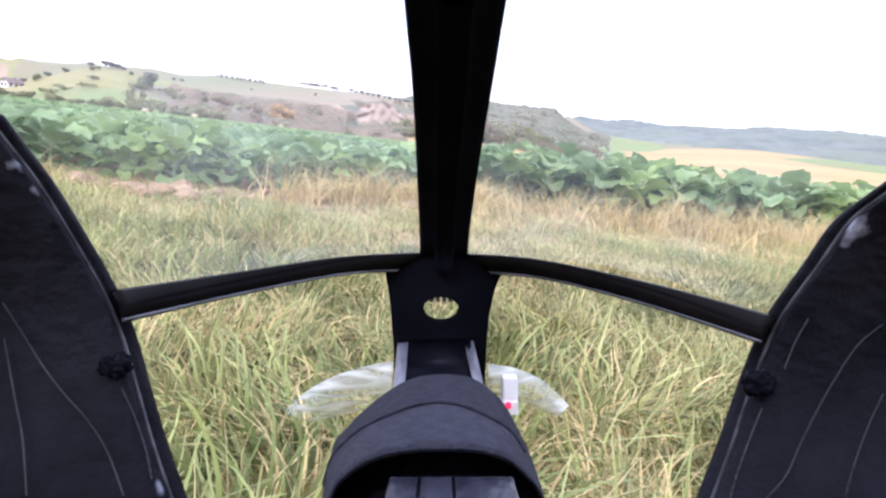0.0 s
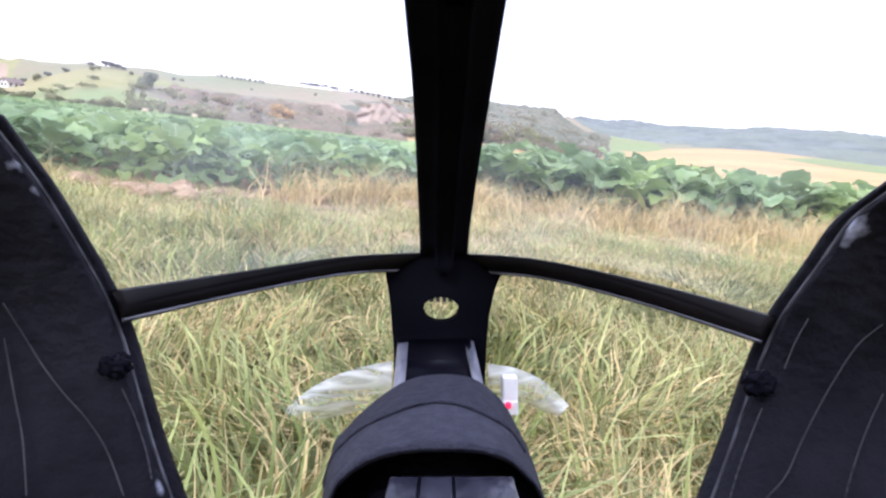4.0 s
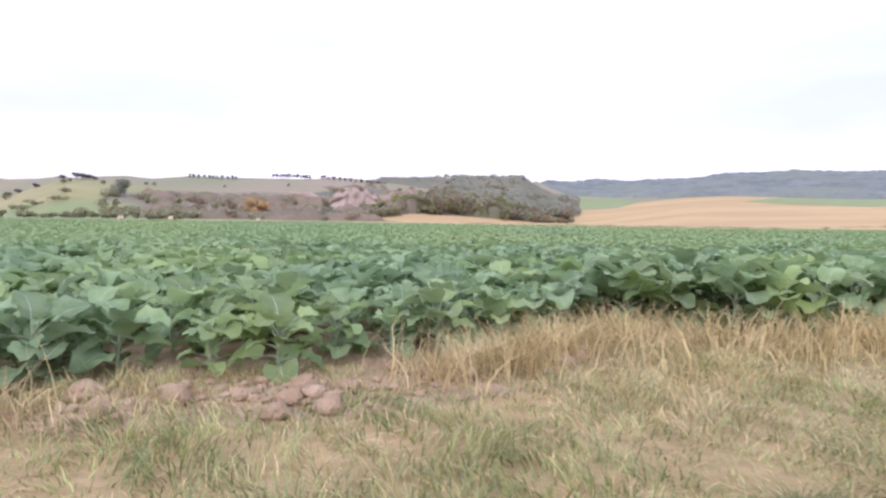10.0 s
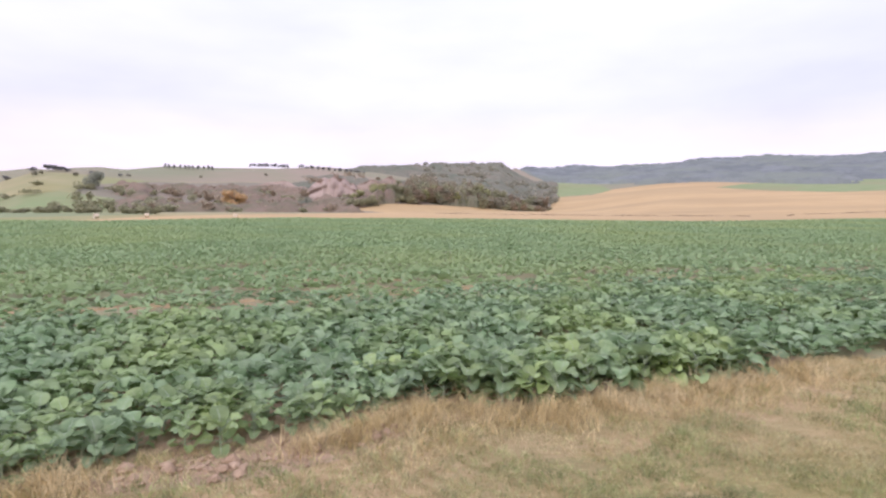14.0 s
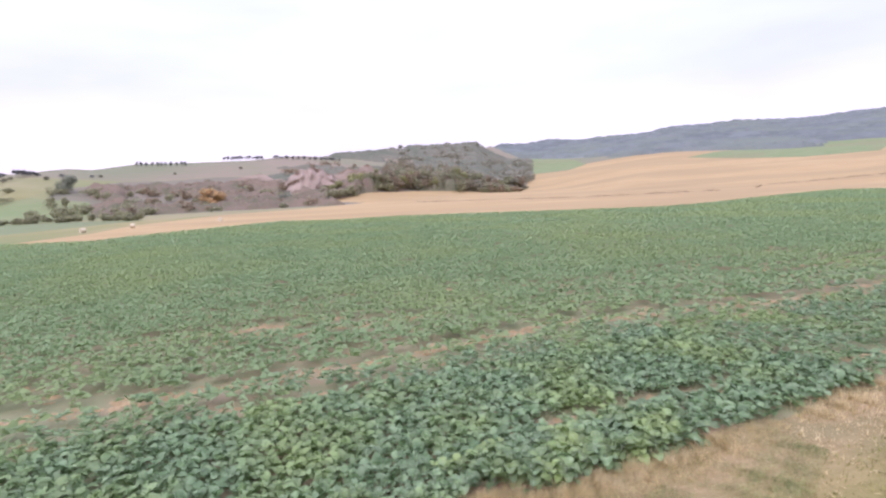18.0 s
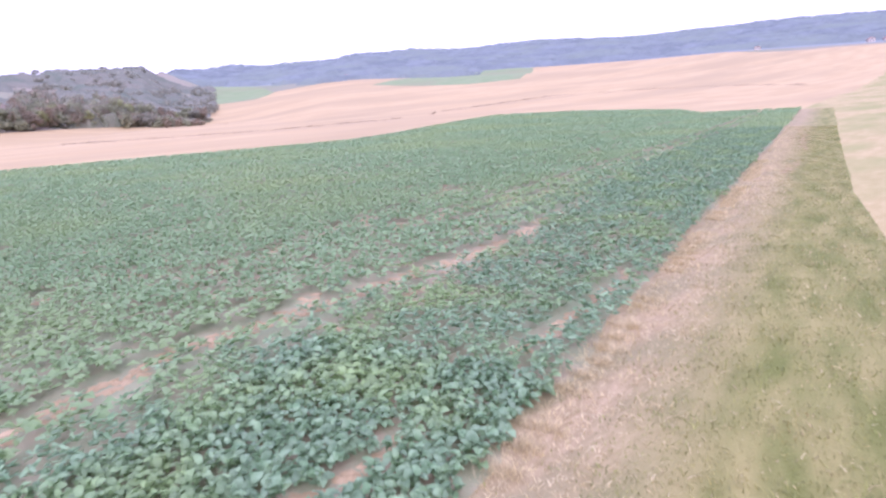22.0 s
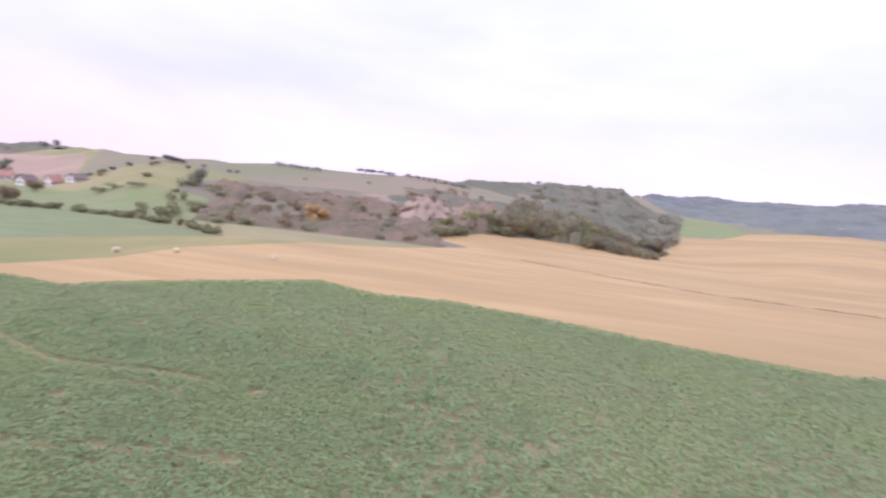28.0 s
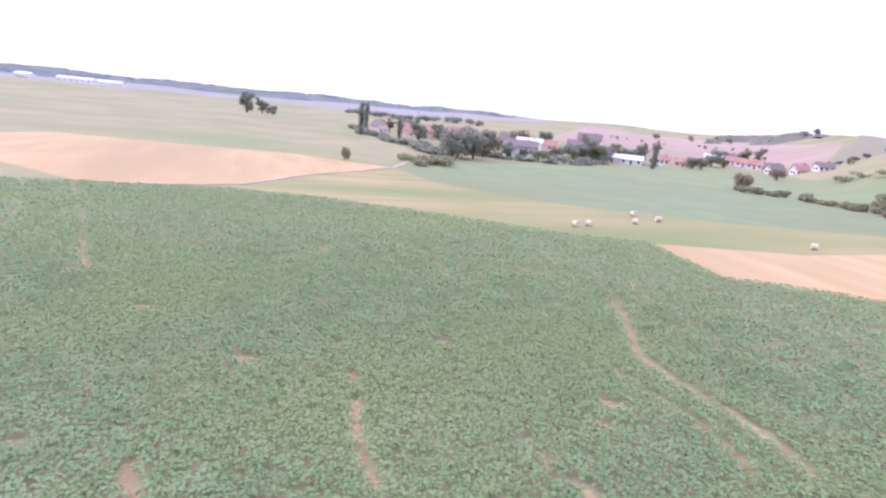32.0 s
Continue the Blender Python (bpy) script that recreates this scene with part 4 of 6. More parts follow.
def tree(x, y, height, kind="tree", mat=None, seed=0, wide=1.0, label="", name=None, group=""):
    key = (kind, mat.name, seed)
    if key not in TREES:
        TREES[key] = tree_meshes(seed + 100, kind, mat)
    trunk, crown = TREES[key]
    root = new(name or ("bush" if kind == "bush" else "poplar_tree" if kind == "poplar" else "tree"), trunk)
    root.matrix_world = pose(x, y, float(land(x, y)) - 0.02 * height, 0, 0, (x * 37 + y * 91) % 360) @ Matrix.Diagonal((height * wide, height * wide, height, 1))
    c = new("crown", crown)
    c.parent = root
    tagged(root, label, "bush" if kind == "bush" else "tree", group)
    return root


def at_az(az, r):
    return r * math.sin(radians(az)), r * math.cos(radians(az))


# single trees that stand out
tree(*at_az(-14.8, 266), 10.0, "tree", M_f_orange, 1, 1.5, "tree in bright orange autumn leaf above the scrub")
tree(*at_az(-26.2, 330), 10, "bush", M_f_dark, 2, 0.8, "large dark bush standing in the pasture")
tree(*at_az(-8.0, 262), 8, "bush", M_f_dark, 3, 0.8, "dark green bush at the foot of the quarry")
tree(-165, 56, 5.5, "bush", M_f_olive, 4, 0.55, "lone olive bush beside the chalk track")
for i, (az, r, h) in enumerate(((-3.0, 285, 9), (-1.0, 298, 12), (0.6, 308, 13), (2.5, 322, 11), (6.0, 345, 13), (8.5, 362, 15), (9.8, 375, 15), (11.5, 385, 13), (13.0, 395, 12), (14.5, 405, 12), (15.8, 412, 12))):
    tree(*at_az(az, r), h, "tree", (M_f_olive, M_f_yellow, M_f_brown)[(1, 1, 0, 2, 0, 0, 1, 0, 2, 0, 2)[i]], i % 3, 1.15, "tall tree of the wood beside the stubble field", group="trees of the wood edge")
for i in range(26):
    az = 3.2 + i * 0.49 + 0.2 * math.sin(i * 3.7)
    tree(*at_az(az, 313 + (az - 3.2) * 7.6 + 7 * (i % 4)), 8.0 + 2.5 * math.sin(i * 2.7), "tree", (M_f_brown, M_f_yellow, M_f_olive, M_f_yellow, M_f_haze)[i % 5], i % 3, 1.3, "autumn tree at the edge of the wood", group="trees of the wood edge")
# rows of small trees on the ridge
for i in range(11):
    tree(*at_az(-20.6 + i * 0.40 + 0.08 * math.sin(i * 5), 462), 4.0 + 0.5 * math.sin(i * 3.1), "tree", M_f_sky, i % 3, 0.75, "small tree in an even row on the ridge", group="tree row on the ridge")
for i in range(15):
    tree(*at_az(-13.2 + i * 0.25 + 0.1 * math.sin(i * 7), 488), 3.2 + 0.9 * math.sin(i * 2.3), "tree", M_f_sky, (i + 1) % 3, 1.1, "small uneven tree on the ridge", group="tree row on the ridge")
for i in range(24):
    tree(*at_az(-8.6 + i * 0.27 + 0.1 * math.sin(i * 3.3), 500), 2.8 + 0.8 * math.sin(i * 1.9), "bush", M_f_sky, i % 3, 0.75, "low bushy tree in the hedge on the crest", group="hedge on the crest")
for i, az in enumerate((-36.2, -35.4, -35, -34.0, -33.4, -32.2, -30.5, -29.4, -29.1, -28.8, -28.5, -28.1, -26.4, -24.2)):
    tree(*at_az(az, 392), 1.9 + 1.2 * abs(math.sin(i * 2.9)) + (0.5 if -29.5 < az < -28.3 else 0), "bush", M_f_sky, i % 3, 1.2, "small tree on the skyline", group="skyline trees")
for i, (az, r, h) in enumerate(((-30.4, 373, 2.6), (-29.9, 372, 2.2), (-27.5, 377, 2.4), (-23.6, 396, 2.2), (-17.6, 412, 1.8), (-11.8, 430, 2.2))):
    tree(*at_az(az, r), h, "bush", M_f_haze, i % 4, 1.1, "low bush on the boundary of an upland field", group="field boundary bushes")


def scrub(name, spots, mat, size, label, per=70, seed=1):
    """One mesh of many bushes: spots are (x, y, height, radius)."""
    g = np.random.default_rng(seed)
    vs, qs, n = [], [], 0
    for x, y, h, r in spots:
        z = float(land(x, y))
        lobes = [((x + g.uniform(-0.5, 0.5) * r, y + g.uniform(-0.5, 0.5) * r, z + h * g.uniform(0.3, 0.7)), (r * g.uniform(0.4, 0.7), r * g.uniform(0.4, 0.7), h * g.uniform(0.25, 0.4))) for _ in range(4)]
        v, q = crown_cloud(g, lobes, int(per * 2.2), size * 0.62)
        vs.append(v)
        qs.append(q + n)
        n += len(v)
    v = np.concatenate(vs)
    me = mesh_from(name, v, np.concatenate(qs), mat)
    return tagged(new(name, me), label, "woodland", kind="stuff")


def band(g, n, az, r, h, rad):
    return [(*at_az(g.uniform(*az), g.uniform(*r)), g.uniform(*h), g.uniform(*rad)) for _ in range(n)]


def canopy(name, az, r, step, cell, height, mat, label, seed, clear=0.0, gap=None, floor=0.25, taper=2.0):
    """A lumpy sheet of tree tops that follows the land, with clearings; the rim dips into the ground."""
    da, dr = step
    aa, rr = np.arange(az[0], az[1], da), np.arange(r[0], r[1], dr)
    ga, gr = np.meshgrid(aa, rr)
    g = np.random.default_rng(seed)
    ga = ga + g.uniform(-0.35, 0.35, ga.shape) * da
    gr = gr + g.uniform(-0.35, 0.35, gr.shape) * dr
    x, y = gr * np.sin(np.radians(ga)), gr * np.cos(np.radians(ga))
    ix, iy = np.floor(x / cell), np.floor(y / cell)
    lump = np.zeros(x.shape)

    def chance(i, j, k):
        h = np.sin(i * 127.1 + j * 311.7 + k * 74.7 + seed) * 43758.5453
        return h - np.floor(h)

    for i in (-1, 0, 1):
        for j in (-1, 0, 1):
            cx, cy = (ix + i + chance(ix + i, iy + j, 1)) * cell, (iy + j + chance(ix + i, iy + j, 2)) * cell
            rad = cell * (0.5 + 0.45 * chance(ix + i, iy + j, 3))
            dome = np.sqrt(np.clip(1 - ((x - cx) ** 2 + (y - cy) ** 2) / rad ** 2, 0, 1))
            lump = np.maximum(lump, dome * (0.55 + 0.45 * chance(ix + i, iy + j, 4)))
    rim = np.minimum(np.minimum(ga - az[0], az[1] - ga) * np.radians(gr), np.minimum(gr - r[0], r[1] - gr))
    rim = np.clip((rim + cell * 1.2 * np.sin(x / cell * 0.9 + seed) * np.sin(y / cell * 0.7)) / (taper * cell), 0, 1)
    open_ground = np.sin(x / 31 + seed) * np.sin(y / 23 + 2 * seed) + 0.5 * np.sin(x / 11 + y / 14)
    top = height * (floor + (1 - floor) * lump) + g.normal(0, min(0.45, 0.12 * height) if cell < 9 else 0.06 * height, x.shape)
    top = top * rim * np.clip((open_ground - clear + 1) * 5, 0, 1) - 0.6 * (1 - rim)
    top[open_ground < clear - 1] = -1.0
    if gap:
        a0, a1, r0, r1 = gap
        top[(ga > a0) & (ga < a1) & (gr > r0) & (gr < r1)] = -1.0
    top[inside(STUBBLE, x.ravel(), y.ravel()).reshape(x.shape)] = -1.0
    top[0], top[-1], top[:, 0], top[:, -1] = -1.0, -1.0, -1.0, -1.0
    v = np.stack([x, y, land(x, y) + top], 2).reshape(-1, 3)
    m, n = x.shape
    k = (np.arange(m - 1)[:, None] * n + np.arange(n - 1)[None]).ravel()
    return tagged(new(name, mesh_from(name, v, np.stack([k, k + 1, k + n + 1, k + n], 1), mat, cell > 9)), label, "woodland", kind="stuff")


g = np.random.default_rng(21)


def lower_end(spots):
    """Trees grow lower towards the wood's far end."""
    return [(x, y, h * float(np.interp(math.degrees(math.atan2(x, y)), (8.5, 12, 14, 16), (1.0, 0.72, 0.5, 0.3))), w) for x, y, h, w in spots]


canopy("scrub", (-25, -2), (232, 352), (0.22, 1.1), 4.5, 3.6, M_wood_near, "brown autumn scrub on the hillside", 1, 0.3, (-8.5, 3.5, 300, 342))
canopy("scrub", (-24, -18), (232, 300), (0.22, 1.1), 4.0, 3.0, M_wood_near, "brown and olive scrub above the meadow", 2, 1.0)
canopy("woodland", (-10, 16), (346, 440), (0.2, 1.4), 6.0, 4.2, M_wood_mid, "grey-brown autumn wood on the slope", 3, 0.45)
canopy("woodland", (-4, 4.5), (272, 330), (0.2, 1.1), 6.0, 7.5, M_wood_near, "brown autumn wood beside the stubble", 4, 0.2, None, 0.05)
canopy("woodland", (3, 12.0), (322, 440), (0.17, 1.2), 8.0, 9.5, M_wood_olive, "tall autumn wood beside the stubble", 5, 0.1, None, 0.05, 3.0)
canopy("woodland", (10.6, 15.8), (362, 446), (0.17, 1.2), 7.0, 4.0, M_wood_olive, "lower end of the autumn wood", 16, 0.1, None, 0.05, 4.0)
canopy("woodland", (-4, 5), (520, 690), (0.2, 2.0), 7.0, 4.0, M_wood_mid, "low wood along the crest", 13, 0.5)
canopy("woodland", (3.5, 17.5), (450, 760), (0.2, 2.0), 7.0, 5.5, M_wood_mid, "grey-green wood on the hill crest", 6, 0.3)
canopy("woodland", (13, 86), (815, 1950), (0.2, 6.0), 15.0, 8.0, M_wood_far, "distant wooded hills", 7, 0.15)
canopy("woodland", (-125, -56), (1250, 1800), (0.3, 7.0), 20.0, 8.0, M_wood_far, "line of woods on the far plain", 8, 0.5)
canopy("woodland", (-47, -36), (640, 780), (0.2, 3.0), 8.0, 6.0, M_wood_mid, "tree-lined crest above the village", 11, 0.5)
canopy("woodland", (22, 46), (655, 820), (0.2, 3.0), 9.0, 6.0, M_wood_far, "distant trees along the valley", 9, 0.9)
scrub("woodland", lower_end([(*at_az(a, r), h, 4.5) for a, r, h in zip(np.linspace(3.5, 16, 80), np.linspace(318, 414, 80) + g.uniform(2, 26, 80), g.uniform(7, 11, 80))]), M_f_brown, 0.6, "brown tree tops at the edge of the wood", 190, seed=14)
scrub("scrub", band(g, 120, (-22, -3), (236, 350), (2.0, 4.6), (2, 4)) + band(g, 60, (-8, 6), (350, 450), (3, 6), (3, 5)), M_f_brown, 0.6, "brown bushes standing out of the scrub", 50, seed=2)
scrub("scrub", band(g, 70, (-28, -4), (232, 330), (1.8, 4.6), (2, 4)), M_f_olive, 0.6, "olive green bushes on the hillside", 60, seed=3)
scrub("woodland", lower_end([(*at_az(a, r), h, 4) for a, r, h in zip(np.linspace(-4.2, 16, 60), np.linspace(270, 408, 60) + g.normal(0, 4, 60), g.uniform(4, 7, 60))]), M_f_olive, 0.6, "olive hedge along the front of the wood", 130, seed=5)
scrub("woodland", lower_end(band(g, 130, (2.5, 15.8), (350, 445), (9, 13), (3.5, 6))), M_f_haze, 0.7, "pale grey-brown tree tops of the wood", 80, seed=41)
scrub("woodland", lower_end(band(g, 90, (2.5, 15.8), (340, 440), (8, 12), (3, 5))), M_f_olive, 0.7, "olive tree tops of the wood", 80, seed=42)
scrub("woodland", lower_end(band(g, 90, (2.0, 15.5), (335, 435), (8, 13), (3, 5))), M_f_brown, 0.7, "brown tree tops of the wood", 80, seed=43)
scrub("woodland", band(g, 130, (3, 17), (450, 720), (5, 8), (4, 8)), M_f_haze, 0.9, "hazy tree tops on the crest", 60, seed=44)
front = np.linspace(0.5, 16.0, 90)
reach = np.interp(front, (0, 6, 12, 16.6), (298, 334, 374, 412))
for kind, mat, seed in (("olive", M_f_olive, 46), ("brown", M_f_brown, 47), ("pale", M_f_haze, 48)):
    pick = g.uniform(0, 1, 90) < 0.6
    scrub("woodland", lower_end([(*at_az(a + g.normal(0, 0.15), r + g.uniform(0, 14)), h, 3.6) for a, r, h in zip(front[pick], reach[pick], g.uniform(6, 11, 90))]), mat, 0.6, f"{kind} autumn trees along the foot of the wood", 130, seed=seed)
hedge = [(-68, 174), (-84, 185), (-106, 187), (-128, 186), (-143, 182)]
spots = []
for (x0, y0), (x1, y1) in zip(hedge, hedge[1:]):
    for f in np.linspace(0, 1, 9):
        spots.append((x0 + (x1 - x0) * f + g.normal(0, 1), y0 + (y1 - y0) * f + g.normal(0, 1.5), g.uniform(1.3, 3.0), g.uniform(1.2, 2.4)))
spots += band(g, 16, (-30, -20), (225, 290), (2, 5), (2, 4)) + band(g, 4, (-35, -28), (300, 370), (2, 3), (3, 6))
scrub("hedge", spots, M_f_olive, 0.6, "hedge of low bushes between the fields", 90, seed=10)
scrub("hedge", [(-171 + 9 * math.cos(i * 2.1) * (i / 9), 85 + 6 * math.sin(i * 3.3) * (i / 9), 2.6, 3.6) for i in range(12)], M_f_olive, 0.6, "dark thicket at the end of the track", 110, seed=11)

# ---- quarry face ----
M_cliff = material("sandy_quarry_face", (0.35, 0.265, 0.20), (0.27, 0.21, 0.16), 0.10, 0.95, third=(0.41, 0.32, 0.24), scale2=0.05, bump=1.0, bump_scale=0.35, stretch=(1.0, 1.0, 0.35))
M_cliff2 = material("brown_quarry_bank", (0.27, 0.20, 0.14), (0.20, 0.15, 0.10), 0.12, 0.95, third=(0.33, 0.25, 0.18), scale2=0.04, bump=1.0, bump_scale=0.3)


def quarry(name, az0, az1, r0, height, back, mat, label, seed):
    n, m = 48, 12
    vs = []
    for j in range(m + 1):
        for i in range(n + 1):
            f, k = i / n, j / m
            az = az0 + (az1 - az0) * f
            end = math.sin(math.pi * f) ** 0.45
            r = r0 + back * k + 5 * noise.noise(Vector((f * 9, k * 4, seed))) + 2 * noise.noise(Vector((f * 30, k * 9, seed)))
            x, y = at_az(az, r)
            z = float(land(*at_az(az, r0))) - 1 + (height * end) * (k ** 0.8) * (0.85 + 0.25 * noise.noise(Vector((f * 6, 0, seed))))
            vs.append((x, y, z))
    qs = [(j * (n + 1) + i, j * (n + 1) + i + 1, (j + 1) * (n + 1) + i + 1, (j + 1) * (n + 1) + i) for j in range(m) for i in range(n)]
    return tagged(new(name, mesh_from(name, vs, qs, mat)), label, "quarry", kind="structure")


quarry("quarry_face_1", -8.2, -2.6, 310, 17, 16, M_cliff, "bare sandy quarry face", 1)
quarry("quarry_face_2", -4.0, 3.5, 322, 16, 22, M_cliff2, "brown eroded quarry bank", 2)
quarry("quarry_face_3", -14.0, -7.2, 330, 11, 26, M_cliff2, "overgrown brown bank of the quarry", 3)

# ---- chalk track ----
def ribbon(name, pts, half, mat, label, lift=0.06):
    vs, qs = [], []
    dense = []
    for a, b in zip(pts, pts[1:]):
        n = max(2, int(math.dist(a, b) / 4))
        dense += [(a[0] + (b[0] - a[0]) * i / n, a[1] + (b[1] - a[1]) * i / n) for i in range(n)]
    dense.append(pts[-1])
    for i, (x, y) in enumerate(dense):
        x1, y1 = dense[min(i + 1, len(dense) - 1)]
        x0, y0 = dense[max(i - 1, 0)]
        d = math.hypot(x1 - x0, y1 - y0)
        nx, ny = -(y1 - y0) / d * half, (x1 - x0) / d * half
        j = 0.25 * half * math.sin(i * 1.7)
        vs += [(x + nx + j, y + ny, float(land(x + nx, y + ny)) + lift), (x - nx + j, y - ny, float(land(x - nx, y - ny)) + lift)]
        if i:
            k = 2 * i
            qs.append((k - 2, k - 1, k + 1, k))
    return tagged(new(name, mesh_from(name, vs, qs, mat)), label, "track", kind="structure")


ribbon("track", [(-97, 5), (-99, 18), (-104, 31), (-125, 44), (-138, 57), (-152, 69), (-172, 77), (-196, 97), (-206, 130)], 0.55, M_track, "pale chalk farm track between the fields", 0.10)

# ---- round bales ----
M_bale = material("straw_bale", (0.50, 0.42, 0.27), (0.62, 0.54, 0.38), 6.0, 0.9, bump=0.7, bump_scale=25.0)
M_wrap = material("bale_end", (0.66, 0.58, 0.42), (0.52, 0.44, 0.29), 4.0, 0.9, bump=0.6, bump_scale=20.0)


def round_bale():
    bm = bmesh.new()
    n, rr = 28, 0.52
    rings = []
    for x, r in ((-0.46, rr * 0.93), (-0.42, rr), (-0.15, rr * 1.01), (0.15, rr), (0.42, rr * 1.01), (0.46, rr * 0.93)):
        rings.append([bm.verts.new((x, r * math.cos(2 * math.pi * k / n), rr + r * math.sin(2 * math.pi * k / n) * (0.97 if math.sin(2 * math.pi * k / n) < 0 else 1))) for k in range(n)])
    for a, b in zip(rings, rings[1:]):
        for k in range(n):
            bm.faces.new((a[k], a[(k + 1) % n], b[(k + 1) % n], b[k]))
    root = part("hay_bale", bm, M_bale)
    for s in (-1, 1):
        bm = bmesh.new()
        prev = None
        for x, r in ((0.46, rr * 0.93), (0.45, rr * 0.6), (0.46, rr * 0.3), (0.455, 0.05)):
            ring = [bm.verts.new((s * x, r * math.cos(2 * math.pi * k / n), rr + r * math.sin(2 * math.pi * k / n))) for k in range(n)]
            if prev:
                for k in range(n):
                    bm.faces.new((prev[k], prev[(k + 1) % n], ring[(k + 1) % n], ring[k]))
            prev = ring
        bm.faces.new(prev)
        part("bale_end", bm, M_wrap, root, "paler spiral end of the bale")
    return tagged(root, "round straw bale lying on the mown meadow", "hay bale", "bales on the meadow")


bale = round_bale()
spots = [(-73, 85, 20), (-74, 88, 35), (-77, 99, 60), (-85, 104, 10), (-80, 106, 80), (-60, 121, 50), (-54, 131, 15), (-37, 140, 100)]
bale.matrix_world = pose(*spots[0][:2], float(land(*spots[0][:2])) - 0.03, 0, 0, spots[0][2])
for x, y, a in spots[1:]:
    copy_thing(bale, pose(x, y, float(land(x, y)) - 0.03, 0, 0, a))

# ---- village ----
M_white = material("white_render", (0.78, 0.76, 0.72), (0.70, 0.68, 0.63), 1.2, 0.9, third=(0.66, 0.62, 0.56), scale2=0.3)
M_cream = material("cream_render", (0.66, 0.56, 0.44), (0.58, 0.49, 0.38), 1.0, 0.9)
M_grey = material("grey_render", (0.40, 0.38, 0.36), (0.48, 0.46, 0.43), 1.0, 0.9)
M_redroof = material("red_roof_tiles", (0.38, 0.20, 0.15), (0.31, 0.17, 0.13), 1.5, 0.85, third=(0.43, 0.25, 0.19), scale2=0.4, bump=0.5, bump_scale=9.0)
M_darkroof = material("dark_roof_tiles", (0.17, 0.135, 0.12), (0.23, 0.18, 0.16), 1.5, 0.85, bump=0.5, bump_scale=9.0)
M_sheet = material("pale_sheet_roof", (0.72, 0.72, 0.72), (0.62, 0.62, 0.63), 0.8, 0.5, bump=0.3, bump_scale=6.0)
M_window = material("dark_window_glass", (0.03, 0.035, 0.045), (0.06, 0.065, 0.07), 2.0, 0.15)
M_frame = material("window_frame_paint", (0.68, 0.66, 0.62), (0.6, 0.58, 0.55), 6.0, 0.6)
M_door = material("brown_door", (0.16, 0.09, 0.05), (0.22, 0.13, 0.07), 6.0, 0.6)


def house(x, y, turn, length, width, eaves, roof, wall, tiles, label, windows=3, name="house"):
    root = new(name)
    z = float(land(x, y))
    bm = bmesh.new()
    l, w = length / 2, width / 2
    pts = [(-l, -w, -0.6), (l, -w, -0.6), (l, w, -0.6), (-l, w, -0.6), (-l, -w, eaves), (l, -w, eaves), (l, w, eaves), (-l, w, eaves), (-l, 0, eaves + roof), (l, 0, eaves + roof)]
    v = [bm.verts.new(p) for p in pts]
    for f in ((0, 1, 5, 4), (2, 3, 7, 6), (1, 2, 6, 9, 5), (3, 0, 4, 8, 7)):
        bm.faces.new([v[i] for i in f])
    part("wall", bm, wall, root)
    for s in (-1, 1):
        bm = bmesh.new()
        o, t = 0.45, 0.22
        a = [(-l - o, s * (w + o), eaves - o * roof / w), (l + o, s * (w + o), eaves - o * roof / w), (l + o, 0, eaves + roof), (-l - o, 0, eaves + roof)]
        lo = [bm.verts.new(p) for p in a]
        hi = [bm.verts.new((p[0], p[1], p[2] + t)) for p in a]
        bm.faces.new(lo), bm.faces.new(hi[::-1])
        for k in range(4):
            bm.faces.new((lo[k], lo[(k + 1) % 4], hi[(k + 1) % 4], hi[k]))
        bmesh.ops.recalc_face_normals(bm, faces=bm.faces)
        part("roof", bm, tiles, root)
    bm = bmesh.new()
    box(bm, l * 0.4 - 0.3, l * 0.4 + 0.3, -0.3, 0.3, eaves + roof * 0.7, eaves + roof + 0.9)
    part("chimney", bm, M_darkroof, root)

    def opening(cx, cy, cz, sx, sz, side):
        bm = bmesh.new()
        if side in (-1, 1):
            box(bm, cx - sx / 2 - 0.1, cx + sx / 2 + 0.1, min(cy, cy + side * 0.06), max(cy, cy + side * 0.06), cz - sz / 2 - 0.1, cz + sz / 2 + 0.1)
        else:
            box(bm, min(cx, cx + side * 0.03), max(cx, cx + side * 0.03), cy - sx / 2 - 0.1, cy + sx / 2 + 0.1, cz - sz / 2 - 0.1, cz + sz / 2 + 0.1)
        win = part("window", bm, M_frame, root)
        bm = bmesh.new()
        if side in (-1, 1):
            box(bm, cx - sx / 2, cx + sx / 2, min(cy, cy + side * 0.1), max(cy, cy + side * 0.1), cz - sz / 2, cz + sz / 2)
        else:
            box(bm, min(cx, cx + side * 0.05), max(cx, cx + side * 0.05), cy - sx / 2, cy + sx / 2, cz - sz / 2, cz + sz / 2)
        part("pane", bm, M_window, win)

    for s in (-1, 1):
        for k in range(windows):
            cx = (-l + length * (k + 0.5) / windows)
            opening(cx, s * w, eaves * 0.55 if eaves < 3.6 else 1.6, 1.1, 1.3, s)
            if eaves > 4.5:
                opening(cx, s * w, 4.2, 1.1, 1.3, s)
        opening(s * l, -w * 0.4, eaves * 0.5, 1.1, 1.3, 2 * s)
        opening(s * l, w * 0.4, eaves * 0.5, 1.1, 1.3, 2 * s)
        opening(s * l, 0, eaves + roof * 0.35, 0.9, 1.1, 2 * s)
    bm = bmesh.new()
    box(bm, -0.55, 0.55, -w - 0.12, -w, 0, 2.1)
    part("door", bm, M_door, root)
    root.matrix_world = pose(x, y, z, 0, 0, turn)
    return tagged(root, label, "house", "houses of the village")


